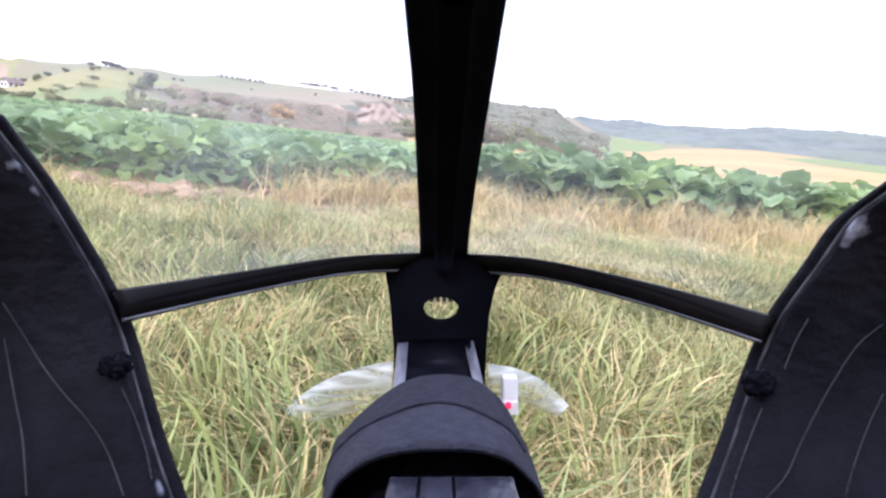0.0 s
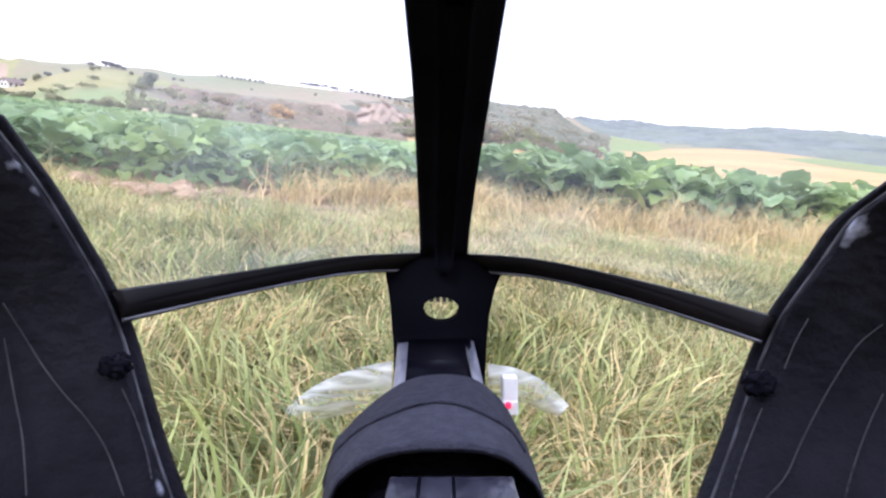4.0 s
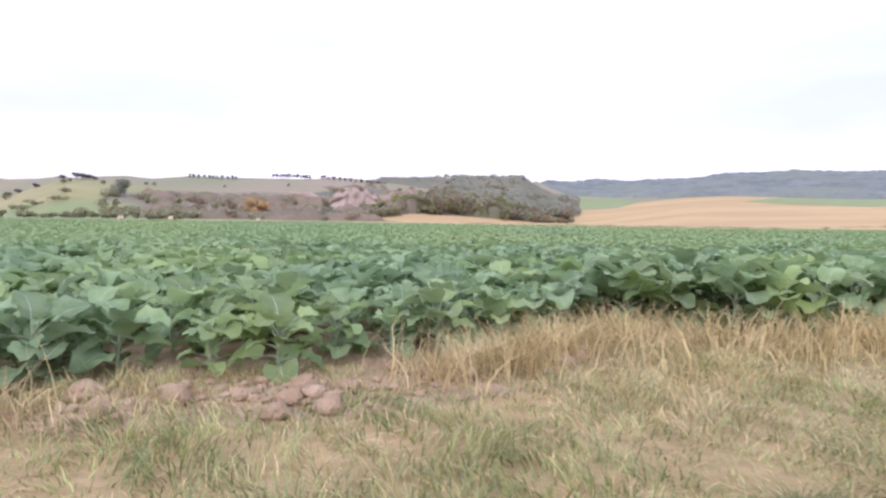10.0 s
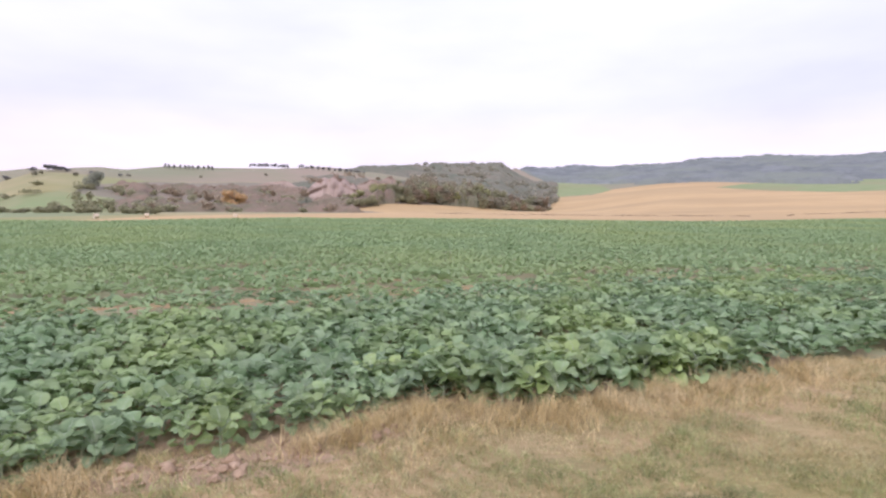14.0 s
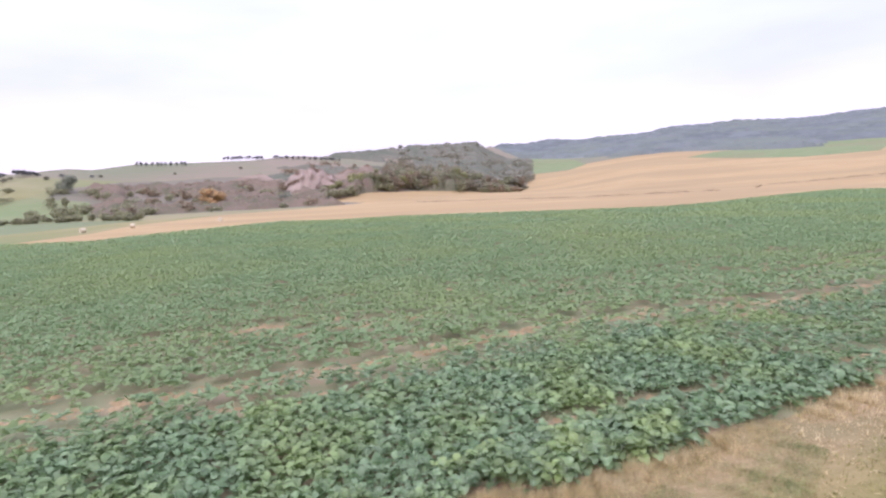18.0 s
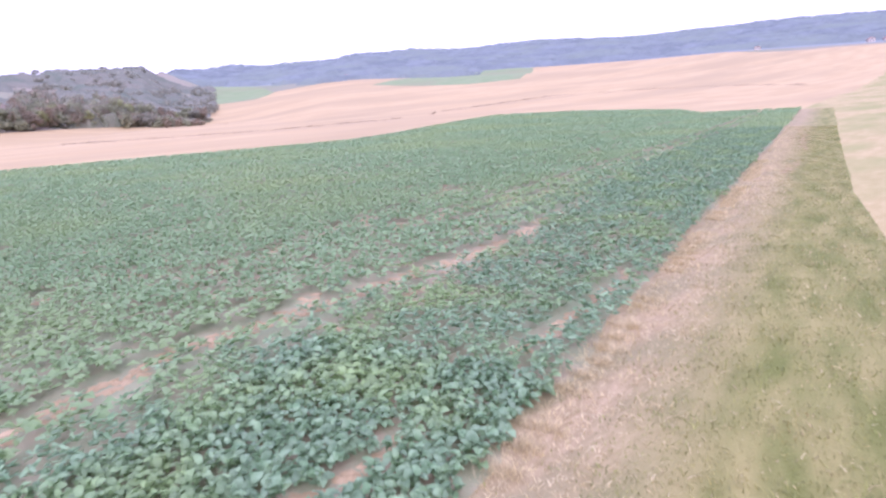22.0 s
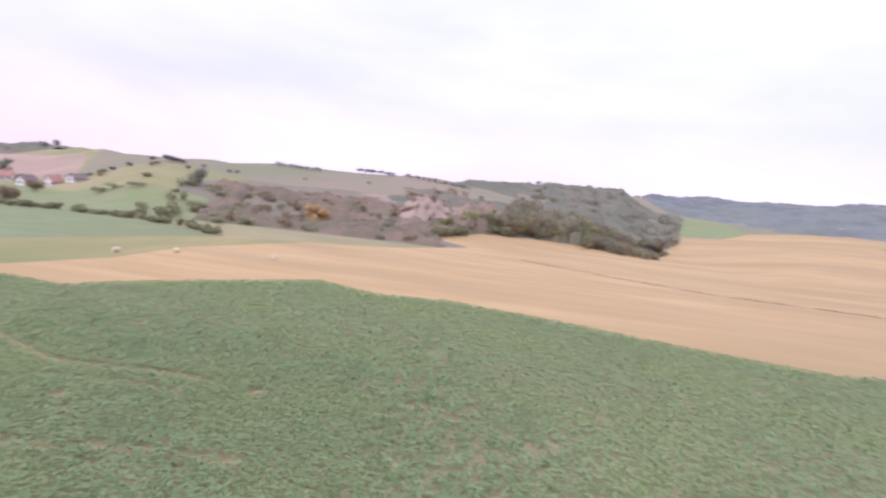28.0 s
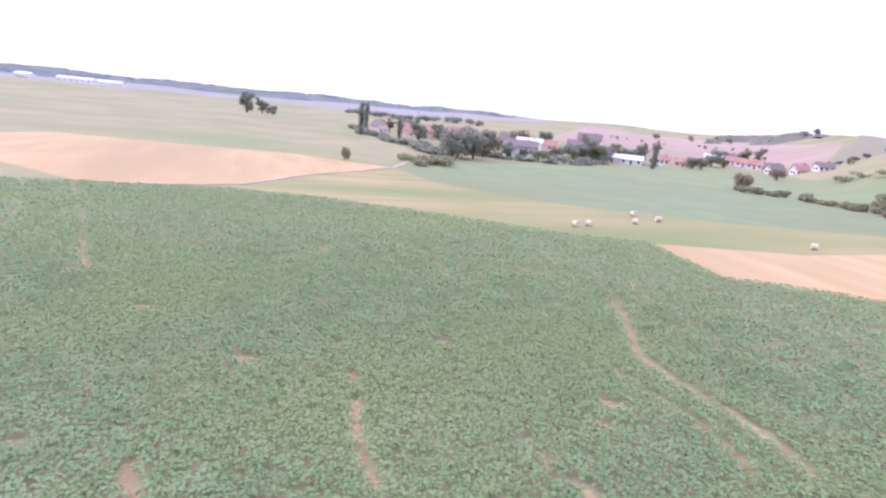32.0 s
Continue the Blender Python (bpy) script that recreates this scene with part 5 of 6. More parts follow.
# houses: place, turn, size, eaves, roof, wall, tiles
V = [(-359, 97, 20, 11, 8, 4.2, 4.4, M_cream, M_darkroof, "cream gabled house among dark trees"),
     (-332, 122, 75, 27, 10, 4.0, 4.0, M_cream, M_redroof, "long farm building with a red tiled roof"),
     (-326, 143, 70, 18, 9, 4.0, 4.0, M_cream, M_redroof, "farm building with a red tiled roof"),
     (-306, 165, 60, 9, 8, 4.0, 3.4, M_white, M_darkroof, "white gabled house beside the farm"),
     (-270, 163, 65, 13, 8, 5.0, 1.6, M_white, M_sheet, "white farm building with a pale sheet roof"),
     (-252, 151, 65, 15, 9, 3.6, 2.8, M_grey, M_darkroof, "grey barn with a dark roof"),
     (-287, 176, 60, 20, 8, 3.0, 2.6, M_cream, M_redroof, "low farm building with a faded red roof"),
     (-303, 208, 60, 10, 8, 3.2, 2.6, M_white, M_darkroof, "white house with a dark roof"),
     (-331, 233, 55, 15, 9, 5.0, 4.0, M_white, M_darkroof, "white two-storey house with dark roof"),
     (-314, 224, 50, 9, 7, 3.4, 3.2, M_white, M_darkroof, "white house with a dark pitched roof"),
     (-253, 203, 58, 12, 7, 2.6, 1.6, M_white, M_sheet, "low white building with a pale sheet roof"),
     (-242, 207, 58, 11, 7, 2.6, 1.8, M_white, M_sheet, "white low house by the pasture"),
     (-268, 245, 50, 7, 6, 2.3, 2.4, M_white, M_redroof, "white house with a red roof"),
     (-258, 251, 50, 9, 6, 2.3, 2.4, M_cream, M_redroof, "cream house with a red roof"),
     (-299, 306, 45, 11, 6, 2.7, 2.1, M_grey, M_sheet, "low grey building with a pale roof"),
     (-306, 325, 45, 8, 6, 2.7, 2.4, M_white, M_darkroof, "small white house with a dark roof"),
     (-286, 310, 40, 9, 6, 2.4, 2.3, M_white, M_redroof, "small white house with a red roof"),
     (-275, 308, 35, 8, 6, 2.4, 2.4, M_white, M_redroof, "small white house with a red roof"),
     (-264, 306, 35, 8, 6, 2.7, 2.7, M_white, M_redroof, "small white house with a red roof"),
     (-242, 298, 80, 8, 6, 2.7, 2.8, M_white, M_darkroof, "white gabled house with dark roof"),
     (-229, 301, 75, 7, 6, 3.0, 3.0, M_white, M_redroof, "tall white gabled house"),
     (-220, 306, 70, 8, 6, 2.4, 2.1, M_white, M_darkroof, "low white house at the village end"),
     ]
for hx, hy, turn, length, width, eaves, roof, wall, tiles, label in V:
    house(hx, hy, turn, length, width, eaves, roof, wall, tiles, label)
for i, (hx, hy, length) in enumerate(((-984, -262, 50), (-1014, -225, 40), (-955, -318, 20))):
    house(hx, hy, 80, length, 18, 6, 3, M_white, M_sheet, "long white farm shed on the far plain", 6, "farm_shed")

for hx, hy, length in ((251, 955, 11), (311, 617, 7), (389, 697, 8), (772, 221, 10), (780, 208, 10), (720, 316, 8)):
    house(hx, hy, 30, length, 6, 2.4, 1.8, M_cream, M_redroof, "far white farmhouse below the wooded hills", 3)


def pylon(x, y, height):
    root = new("power_pylon")
    for sx in (-1, 1):
        for sy in (-1, 1):
            bm = bmesh.new()
            tube(bm, [(sx * 2.0, sy * 2.0, -0.5), (sx * 0.7, sy * 0.7, height * 0.6), (sx * 0.2, sy * 0.2, height)], [0.16, 0.12, 0.08], 5)
            part("leg", bm, M_side_steel, root)
    for k in range(6):
        z0, z1 = height * k / 8, height * (k + 1) / 8
        w0, w1 = 2.0 - 1.3 * k / 5, 2.0 - 1.3 * (k + 1) / 5
        bm = bmesh.new()
        for s in (-1, 1):
            tube(bm, [(-w0, s * w0, z0), (w1, s * w1, z1)], [0.06, 0.06], 4)
            tube(bm, [(w0, s * w0, z0), (-w1, s * w1, z1)], [0.06, 0.06], 4)
        part("lattice", bm, M_side_steel, root)
    for z, half in ((height * 0.72, 4.5), (height * 0.86, 3.4)):
        bm = bmesh.new()
        tube(bm, [(-half, 0, z), (0, 0, z + 0.6), (half, 0, z)], [0.06, 0.2, 0.06], 5)
        part("cross_arm", bm, M_side_steel, root)
    root.matrix_world = pose(x, y, float(land(x, y)), 0, 0, 20)
    tagged(root, "grey lattice power pylon on the far slope", "pylon")


def garden_wall(pts, height, thick):
    root = new("garden_wall")
    for k, ((x0, y0), (x1, y1)) in enumerate(zip(pts, pts[1:])):
        bm = bmesh.new()
        d = math.dist((x0, y0), (x1, y1))
        box(bm, 0, d - 0.1, -thick / 2, thick / 2, -0.4, height + 0.1 * math.sin(k * 2.1), 0.02)
        run = part("wall_run", bm, M_white, root)
        run.matrix_local = pose(x0, y0, float(land((x0 + x1) / 2, (y0 + y1) / 2)), 0, 0, math.degrees(math.atan2(y1 - y0, x1 - x0)))
        bm = bmesh.new()
        box(bm, -0.15, 0.15, -0.16, 0.16, -0.4, height + 0.25, 0.02)
        post = part("wall_pier", bm, M_grey, root)
        post.matrix_local = pose(x0, y0, float(land(x0, y0)))
    return tagged(root, "low whitewashed garden wall before the village", "wall")


garden_wall([(-281, 221), (-274, 220.6), (-267, 220.5), (-261, 220.5), (-254, 222.5), (-246, 229)], 1.5, 0.25)
M_side_steel = material("galvanised_steel", (0.42, 0.42, 0.44), (0.36, 0.36, 0.38), 3.0, 0.6, metal=0.3)
pylon(*at_az(-74, 720), 19)
tree(-399, 94, 19, "poplar", M_f_dark, 1, 1.1, "tall dark poplar beside the village")
tree(-325, 81, 20, "poplar", M_f_dark, 2, 1.0, "tall slim poplar beside the village")
tree(-284, 106, 14, "tree", M_f_dark, 2, 0.95, "large round dark tree at the farm")
tree(-316, 102, 12, "poplar", M_f_dark, 1, 1.5, "dark slim tree beside the cream house")
tree(-218, 203, 11, "poplar", M_f_dark, 1, 1.2, "dark poplar among the houses")
tree(-500, 8, 21, "tree", M_f_dark, 1, 0.9, "pair of tall dark trees in the open pasture")
tree(-508, 20, 15, "tree", M_f_dark, 2, 1.0, "tall dark tree in the open pasture")
tree(-485, 28, 9, "bush", M_f_dark, 2, 0.9, "dark bush in the open pasture")
VT = [(-265, 205, 11), (-280, 230, 12), (-274, 240, 12), 
      (-330, 190, 12), (-335, 210, 12), (-330, 240, 13), (-340, 160, 12), (-350, 140, 12), (-420, 120, 11), (-430, 140, 12), (-310, 150, 11)]
for i, (tx, ty, h) in enumerate(VT):
    tree(tx * 0.91, ty * 0.90, h * 0.92, "tree" if i % 3 else "bush", (M_f_dark, M_f_olive, M_f_dark, M_f_brown, M_f_dark)[i % 5], i % 3, 1.25, "leafy tree among the village houses", group="trees of the village")
for i, (tx, ty, h) in enumerate(((-190, 96, 11), (-196, 100, 13), (-198, 107, 12), (-212, 116, 13), (-222, 121, 11), (-211, 126, 8), (-208, 132, 6), (-206, 138, 6), (-214, 146, 6), (-219, 152, 7), (-226, 163, 9), (-228, 170, 12), (-229, 178, 12), (-236, 186, 9),
                                (-318, 264, 9), (-324, 279, 9), (-290, 301, 9), (-286, 316, 11), (-283, 325, 11), (-190, 245, 6))):
    tree(tx * 1.03, ty * 1.03, h * 1.0, "bush" if i % 3 == 1 else "tree", (M_f_dark, M_f_dark, M_f_olive, M_f_dark, M_f_brown)[i % 5], i % 3, 1.1, "dark leafy tree on the near side of the village", group="trees of the village")
tree(-143, 184, 6.5, "bush", M_f_brown, 1, 0.9, "wide brown bush at the pasture corner")
for i, (tx, ty, h) in enumerate(((-262, 207, 9), (-256, 214, 8), (-242, 244, 7), (-237, 246, 7), (-270, 280, 8), (-265, 285, 7), (-246, 214, 6), (-236, 216, 5), (-250, 304, 6), (-214, 315, 5))):
    tree(tx, ty, h, "tree" if i % 2 else "bush", (M_f_dark, M_f_olive)[i % 2], i % 3, 1.2, "garden tree beside the white houses", group="trees of the village")
for i, az in enumerate((-54.4, -53.8, -53.0, -51.6, -50.2, -49.6, -46.8, -46.2, -45.4, -44.0)):
    tree(*at_az(az, 560 - 12 * (i % 2)), 2.8 + 0.8 * math.sin(i * 2.1), "tree", M_f_dark, i % 3, 1.2, "small tree along the field road above the village", group="field road trees")
scrub("village_hedge", [(-385 + i * 9.5, 84 + 0.028 * (i * 9.5) ** 1.35 / 2 + 3 * math.sin(i), 2.8, 4.5) for i in range(20)], M_f_dark, 1.0, "dark hedge and garden trees round the village", 90, seed=31)
belt = [(-262, 94), (-250, 100), (-240, 106), (-227, 115), (-217, 124), (-209, 138), (-208, 158), (-222, 174), (-238, 190)]
scrub("village_hedge", [(x0 + (x1 - x0) * f + 2 * math.sin(9 * f + x0), y0 + (y1 - y0) * f, 2.6 + 1.2 * math.sin(x0 + 5 * f), 4.2) for (x0, y0), (x1, y1) in zip(belt, belt[1:]) for f in (0, 0.33, 0.66)], M_f_dark, 0.7, "dark belt of garden hedges and bushes before the farm", 110, seed=34)
scrub("field_trees", [(-520 + 14 * i, 420 + 12 * i + 9 * math.sin(i * 3), 7, 4) for i in range(22) if i % 4 != 1], M_f_dark, 1.2, "far field trees in a line", 60, seed=32)
scrub("field_trees", [(-760 + 9 * i + 20 * math.sin(i * 1.3), 120 + 4 * i, 6, 7) for i in range(26)], M_f_dark, 1.6, "far hedgerow beyond the village", 60, seed=33)

# ---- the parked model helicopter: inside of its canopy ----
M_shell = material("gloss_black_plastic", (0.003, 0.003, 0.006), (0.006, 0.0055, 0.009), 30.0, 0.3, bump=0.05, bump_scale=80.0, spec=0.09)
M_shell.node_tree.nodes["Principled BSDF"].inputs["IOR"].default_value = 1.3
M_shell.node_tree.nodes["Principled BSDF"].inputs["Specular Tint"].default_value = (0.75, 0.8, 1.0, 1)
M_foam = material("worn_black_foam", (0.0062, 0.0060, 0.0092), (0.0105, 0.0102, 0.0150), 60.0, 0.8, bump=0.3, bump_scale=220.0, third=(0.019, 0.019, 0.029), scale2=25.0, spec=0.1)
M_rim = material("pale_rim", (0.10, 0.10, 0.115), (0.03, 0.03, 0.036), 160.0, 0.7)
M_strap = material("dark_woven_strap", (0.030, 0.030, 0.044), (0.040, 0.040, 0.057), 300.0, 0.9, bump=0.4, bump_scale=700.0, spec=0.1)
# Lightened strap copy: the light on the fold is put into its colour.
M_strap_lit = material("strap_lightened_copy", (0.042, 0.042, 0.060), (0.054, 0.054, 0.074), 300.0, 0.9, bump=0.4, bump_scale=700.0, spec=0.1)
M_seam = material("grey_seam", (0.05, 0.05, 0.056), (0.025, 0.025, 0.03), 80.0, 0.7)
# Streaked tones stand for the reflections on the glossy tray.
M_tray = material("slate_plastic_with_reflections", (0.016, 0.016, 0.027), (0.034, 0.034, 0.052), 60.0, 0.2, bump=0.1, bump_scale=140.0, stretch=(6.0, 1.0, 1.0), spec=0.5)
M_side = material("grey_plastic", (0.22, 0.22, 0.27), (0.12, 0.12, 0.15), 40.0, 0.35)
M_whiteplastic = material("white_plastic", (0.85, 0.85, 0.87), (0.78, 0.78, 0.8), 40.0, 0.35)
# Lighter than the black bar: the lip's highlight is in its colour.
M_bright = material("highlight_toned_bevel", (0.11, 0.105, 0.13), (0.05, 0.05, 0.06), 60.0, 0.25)
M_lamp = bpy.data.materials.new("red_lamp")
M_lamp.use_nodes = True
lamp_b = M_lamp.node_tree.nodes["Principled BSDF"]
lamp_b.inputs["Base Color"].default_value = (0.7, 0.02, 0.06, 1)
lamp_b.inputs["Emission Color"].default_value = (1.0, 0.03, 0.10, 1)
lamp_b.inputs["Emission Strength"].default_value = 0.8
# White noise streaks stand for the glare on the clear chin plastic.
M_clear = bpy.data.materials.new("clear_plastic_with_glare")
M_clear.use_nodes = True
cn, cl = M_clear.node_tree.nodes, M_clear.node_tree.links
c_tr, c_mix, c_nz, c_mr = cn.new("ShaderNodeBsdfTransparent"), cn.new("ShaderNodeMixShader"), cn.new("ShaderNodeTexNoise"), cn.new("ShaderNodeMapRange")
cn["Principled BSDF"].inputs["Base Color"].default_value = (0.8, 0.82, 0.82, 1)
cn["Principled BSDF"].inputs["Roughness"].default_value = 0.3
c_nz.inputs["Scale"].default_value = 42.0
c_nz.inputs["Detail"].default_value = 8.0
c_nz.inputs["Distortion"].default_value = 1.6
c_mr.inputs[1].default_value, c_mr.inputs[2].default_value, c_mr.inputs[3].default_value, c_mr.inputs[4].default_value = 0.36, 0.64, 0.08, 0.75
c_co = cn.new("ShaderNodeTexCoord")
c_map = cn.new("ShaderNodeMapping")
c_map.inputs["Scale"].default_value, c_map.inputs["Rotation"].default_value = (0.5, 2.6, 1.0), (0, 0, 0.5)
cl.new(c_co.outputs["Object"], c_map.inputs[0])
cl.new(c_map.outputs[0], c_nz.inputs["Vector"])
cl.new(c_nz.outputs[0], c_mr.inputs[0])
cl.new(c_mr.outputs[0], c_mix.inputs[0])
cl.new(c_tr.outputs[0], c_mix.inputs[1])
cl.new(cn["Principled BSDF"].outputs[0], c_mix.inputs[2])
cl.new(c_mix.outputs[0], cn["Material Output"].inputs[0])

K = 1.0 / 1001.0


def seat(px, py, d):
    """Place in the craft's own axes (x right, y up, -z forward) from two view angles in thousandths and a depth."""
    return Vector(((px - 784) * K * d, -(py - 441) * K * d, -d))


def slab(rows, thick, back=Vector((0, 0, -1))):
    """A closed solid whose front is the grid of points rows and whose back lies thick further off."""
    bm = bmesh.new()
    m, n = len(rows), len(rows[0])
    f = [[bm.verts.new(p) for p in r] for r in rows]
    b = [[bm.verts.new(p + back * thick) for p in r] for r in rows]
    for j in range(m - 1):
        for i in range(n - 1):
            bm.faces.new((f[j][i], f[j][i + 1], f[j + 1][i + 1], f[j + 1][i]))
            bm.faces.new((b[j][i], b[j + 1][i], b[j + 1][i + 1], b[j][i + 1]))
    for j in range(m - 1):
        for i in (0, n - 1):
            bm.faces.new((f[j][i], f[j + 1][i], b[j + 1][i], b[j][i]))
    for i in range(n - 1):
        for j in (0, m - 1):
            bm.faces.new((f[j][i], f[j][i + 1], b[j][i + 1], b[j][i]))
    bmesh.ops.recalc_face_normals(bm, faces=bm.faces)
    for fc in bm.faces:
        fc.smooth = True
    return bm


def sheet(rows):
    """A thin clear sheet through the grid of points rows."""
    bm = bmesh.new()
    f = [[bm.verts.new(p) for p in r] for r in rows]
    for j in range(len(f) - 1):
        for i in range(len(f[0]) - 1):
            bm.faces.new((f[j][i], f[j][i + 1], f[j + 1][i + 1], f[j + 1][i])).smooth = True
    return bm


def curve_at(keys, s):
    """Smooth values along keys [(s, a, b, ...)] by Catmull-Rom."""
    k = max(i for i in range(len(keys) - 1) if keys[i][0] <= s or i == 0)
    p0, p1, p2, p3 = (keys[max(k - 1, 0)], keys[k], keys[k + 1], keys[min(k + 2, len(keys) - 1)])
    t = (s - p1[0]) / (p2[0] - p1[0])
    return [0.5 * (2 * b + (c - a) * t + (2 * a - 5 * b + 4 * c - d) * t * t + (3 * b - a - 3 * c + d) * t ** 3) for a, b, c, d in zip(p0[1:], p1[1:], p2[1:], p3[1:])]


def scuffed(name, spots):
    """Black foam with chalky scuffs round the given places (place, reach)."""
    m = material(name, (0.0062, 0.0060, 0.0092), (0.0105, 0.0102, 0.0150), 60.0, 0.8, bump=0.3, bump_scale=220.0, third=(0.0135, 0.0130, 0.0185), scale2=25.0, spec=0.1)
    n, l = m.node_tree.nodes, m.node_tree.links
    b = n["Principled BSDF"]
    under = b.inputs["Base Color"].links[0].from_socket
    co, nz = n.new("ShaderNodeTexCoord"), n.new("ShaderNodeTexNoise")
    nz.inputs["Scale"].default_value, nz.inputs["Detail"].default_value = 190.0, 7.0
    l.new(co.outputs["Object"], nz.inputs["Vector"])
    total = None
    for place, reach in spots:
        d, near = n.new("ShaderNodeVectorMath"), n.new("ShaderNodeMapRange")
        d.operation = "DISTANCE"
        d.inputs[1].default_value = place
        l.new(co.outputs["Object"], d.inputs[0])
        near.inputs[1].default_value, near.inputs[2].default_value, near.inputs[3].default_value, near.inputs[4].default_value = reach * 0.25, reach, 0.42, -0.2
        l.new(d.outputs["Value"], near.inputs[0])
        if total is None:
            total = near.outputs[0]
        else:
            top = n.new("ShaderNodeMath")
            top.operation = "MAXIMUM"
            l.new(total, top.inputs[0])
            l.new(near.outputs[0], top.inputs[1])
            total = top.outputs[0]
    add, cut, mix = n.new("ShaderNodeMath"), n.new("ShaderNodeMapRange"), n.new("ShaderNodeMix")
    l.new(total, add.inputs[0])
    l.new(nz.outputs[0], add.inputs[1])
    cut.inputs[1].default_value, cut.inputs[2].default_value = 0.74, 0.98
    l.new(add.outputs[0], cut.inputs[0])
    mix.data_type = "RGBA"
    mix.inputs[7].default_value = (0.30, 0.31, 0.38, 1)
    l.new(cut.outputs[0], mix.inputs[0])
    l.new(under, mix.inputs[6])
    l.new(mix.outputs[2], b.inputs["Base Color"])
    return m


M_cheek = scuffed("scuffed_black_foam", [(seat(38, 300, 0.113), 0.006), (seat(58, 345, 0.115), 0.007), (seat(1500, 412, 0.116), 0.009), (seat(1530, 392, 0.113), 0.006), (seat(1556, 655, 0.100), 0.004), (seat(45, 440, 0.118), 0.003), (seat(285, 860, 0.121), 0.004)])
craft = new("model_helicopter")
tagged(craft, "parked model helicopter with an open black canopy frame", "model helicopter")
POST = [(-160, 706, 925, 0.080), (0, 715, 897, 0.105), (150, 729, 872, 0.140), (300, 737, 847, 0.180), (450, 743, 828, 0.224)]
rows = []
for s in np.linspace(-160, 450, 26):
    l, r, d = curve_at(POST, s)
    rows.append([seat(l + (r - l) * f, s, d - e) for f, e in ((0, -0.004), (0.02, 0), (0.10, 0.001), (0.27, 0.001), (0.30, 0.004), (0.40, 0.005), (0.42, 0.001), (0.58, 0.001), (0.60, 0.005), (0.70, 0.004), (0.73, 0.001), (0.90, 0.001), (0.98, 0), (1, -0.004))])
M_gloss = material("gloss_black_bar", (0.004, 0.0035, 0.004), (0.007, 0.006, 0.006), 30.0, 0.18, bump=0.03, bump_scale=60.0, spec=0.10)
M_gloss.node_tree.nodes["Principled BSDF"].inputs["IOR"].default_value = 1.25
M_post = material("satin_black_plastic", (0.003, 0.003, 0.005), (0.005, 0.005, 0.008), 30.0, 0.5, bump=0.05, bump_scale=80.0, spec=0.015)
M_post.node_tree.nodes["Principled BSDF"].inputs["IOR"].default_value = 1.06
part("centre_post", slab(rows, 0.008), M_post, craft)
# groove bead that ends in a rounded tip
rows = []
for s in np.linspace(0, 489, 30):
    k = min(1, s / 450)
    l, r, d = curve_at(POST, min(s, 450))
    c, hw = (l + r) / 2 + 1 * k, (r - l) * 0.2 * (1 if s < 470 else math.sqrt(max(0.02, 1 - ((s - 470) / 20) ** 2)))
    rows.append([seat(c + hw * f, s, d - e) for f, e in ((-1, 0.003), (-0.8, 0.007), (-0.55, 0.004), (0.55, 0.004), (0.8, 0.007), (1, 0.003))])
part("post_channel", slab(rows, 0.004), M_post, craft)
# arms of the cross bar
ARM_L = [(0, 752, 447, 700, 482, 0.224), (1, 600, 455, 595, 490, 0.203), (2, 400, 484, 410, 527, 0.168), (3, 194, 514, 214, 573, 0.130)]
ARM_R = [(0, 820, 449, 872, 486, 0.224), (1, 960, 460, 985, 500, 0.203), (2, 1170, 505, 1165, 549, 0.165), (3, 1379, 561, 1350, 611, 0.130)]
for arm in (ARM_L, ARM_R):
    rows, lip = [], []
    for s in np.linspace(0, 3, 22):
        ux, uy, lx, ly, d = curve_at(arm, s)
        rows.append([seat(ux + (lx - ux) * f, uy + (ly - uy) * f, d + e) for f, e in ((0, 0.004), (0.08, 0), (0.5, 0.0012), (0.84, 0.0), (0.9, 0.003))])
        lip.append([seat(ux + (lx - ux) * f, uy + (ly - uy) * f, d + e) for f, e in ((0.86, 0.0), (0.93, -0.0016), (1.0, 0.002))])
    bar = part("cross_bar", slab(rows, 0.007), M_gloss, craft)
    part("lower_lip", slab(lip, 0.004), M_bright, bar, "moulded lower lip of the bar with its highlight painted in")
# clear upper panes, hazed and smeared
M_pane = bpy.data.materials.new("hazed_clear_pane")
M_pane.use_nodes = True
pn, pl = M_pane.node_tree.nodes, M_pane.node_tree.links
p_tr, p_veil, p_mix, p_nz, p_mr, p_co, p_nz2, p_mr2, p_add = (pn.new("ShaderNodeBsdfTransparent"), pn.new("ShaderNodeBsdfTranslucent"), pn.new("ShaderNodeMixShader"), pn.new("ShaderNodeTexNoise"), pn.new("ShaderNodeMapRange"), pn.new("ShaderNodeTexCoord"), pn.new("ShaderNodeTexNoise"), pn.new("ShaderNodeMapRange"), pn.new("ShaderNodeMath"))
p_veil.inputs[0].default_value = (0.82, 0.85, 0.92, 1)
p_nz.inputs["Scale"].default_value, p_nz.inputs["Detail"].default_value, p_nz.inputs["Distortion"].default_value = 24.0, 4.0, 0.6
p_nz2.inputs["Scale"].default_value, p_nz2.inputs["Detail"].default_value = 420.0, 3.0
p_mr.inputs[1].default_value, p_mr.inputs[2].default_value, p_mr.inputs[3].default_value, p_mr.inputs[4].default_value = 0.48, 0.80, 0.05, 0.15
p_mr2.inputs[1].default_value, p_mr2.inputs[2].default_value, p_mr2.inputs[3].default_value, p_mr2.inputs[4].default_value = 0.70, 0.76, 0.0, 0.12
for tex, mr in ((p_nz, p_mr), (p_nz2, p_mr2)):
    pl.new(p_co.outputs["Object"], tex.inputs["Vector"])
    pl.new(tex.outputs[0], mr.inputs[0])
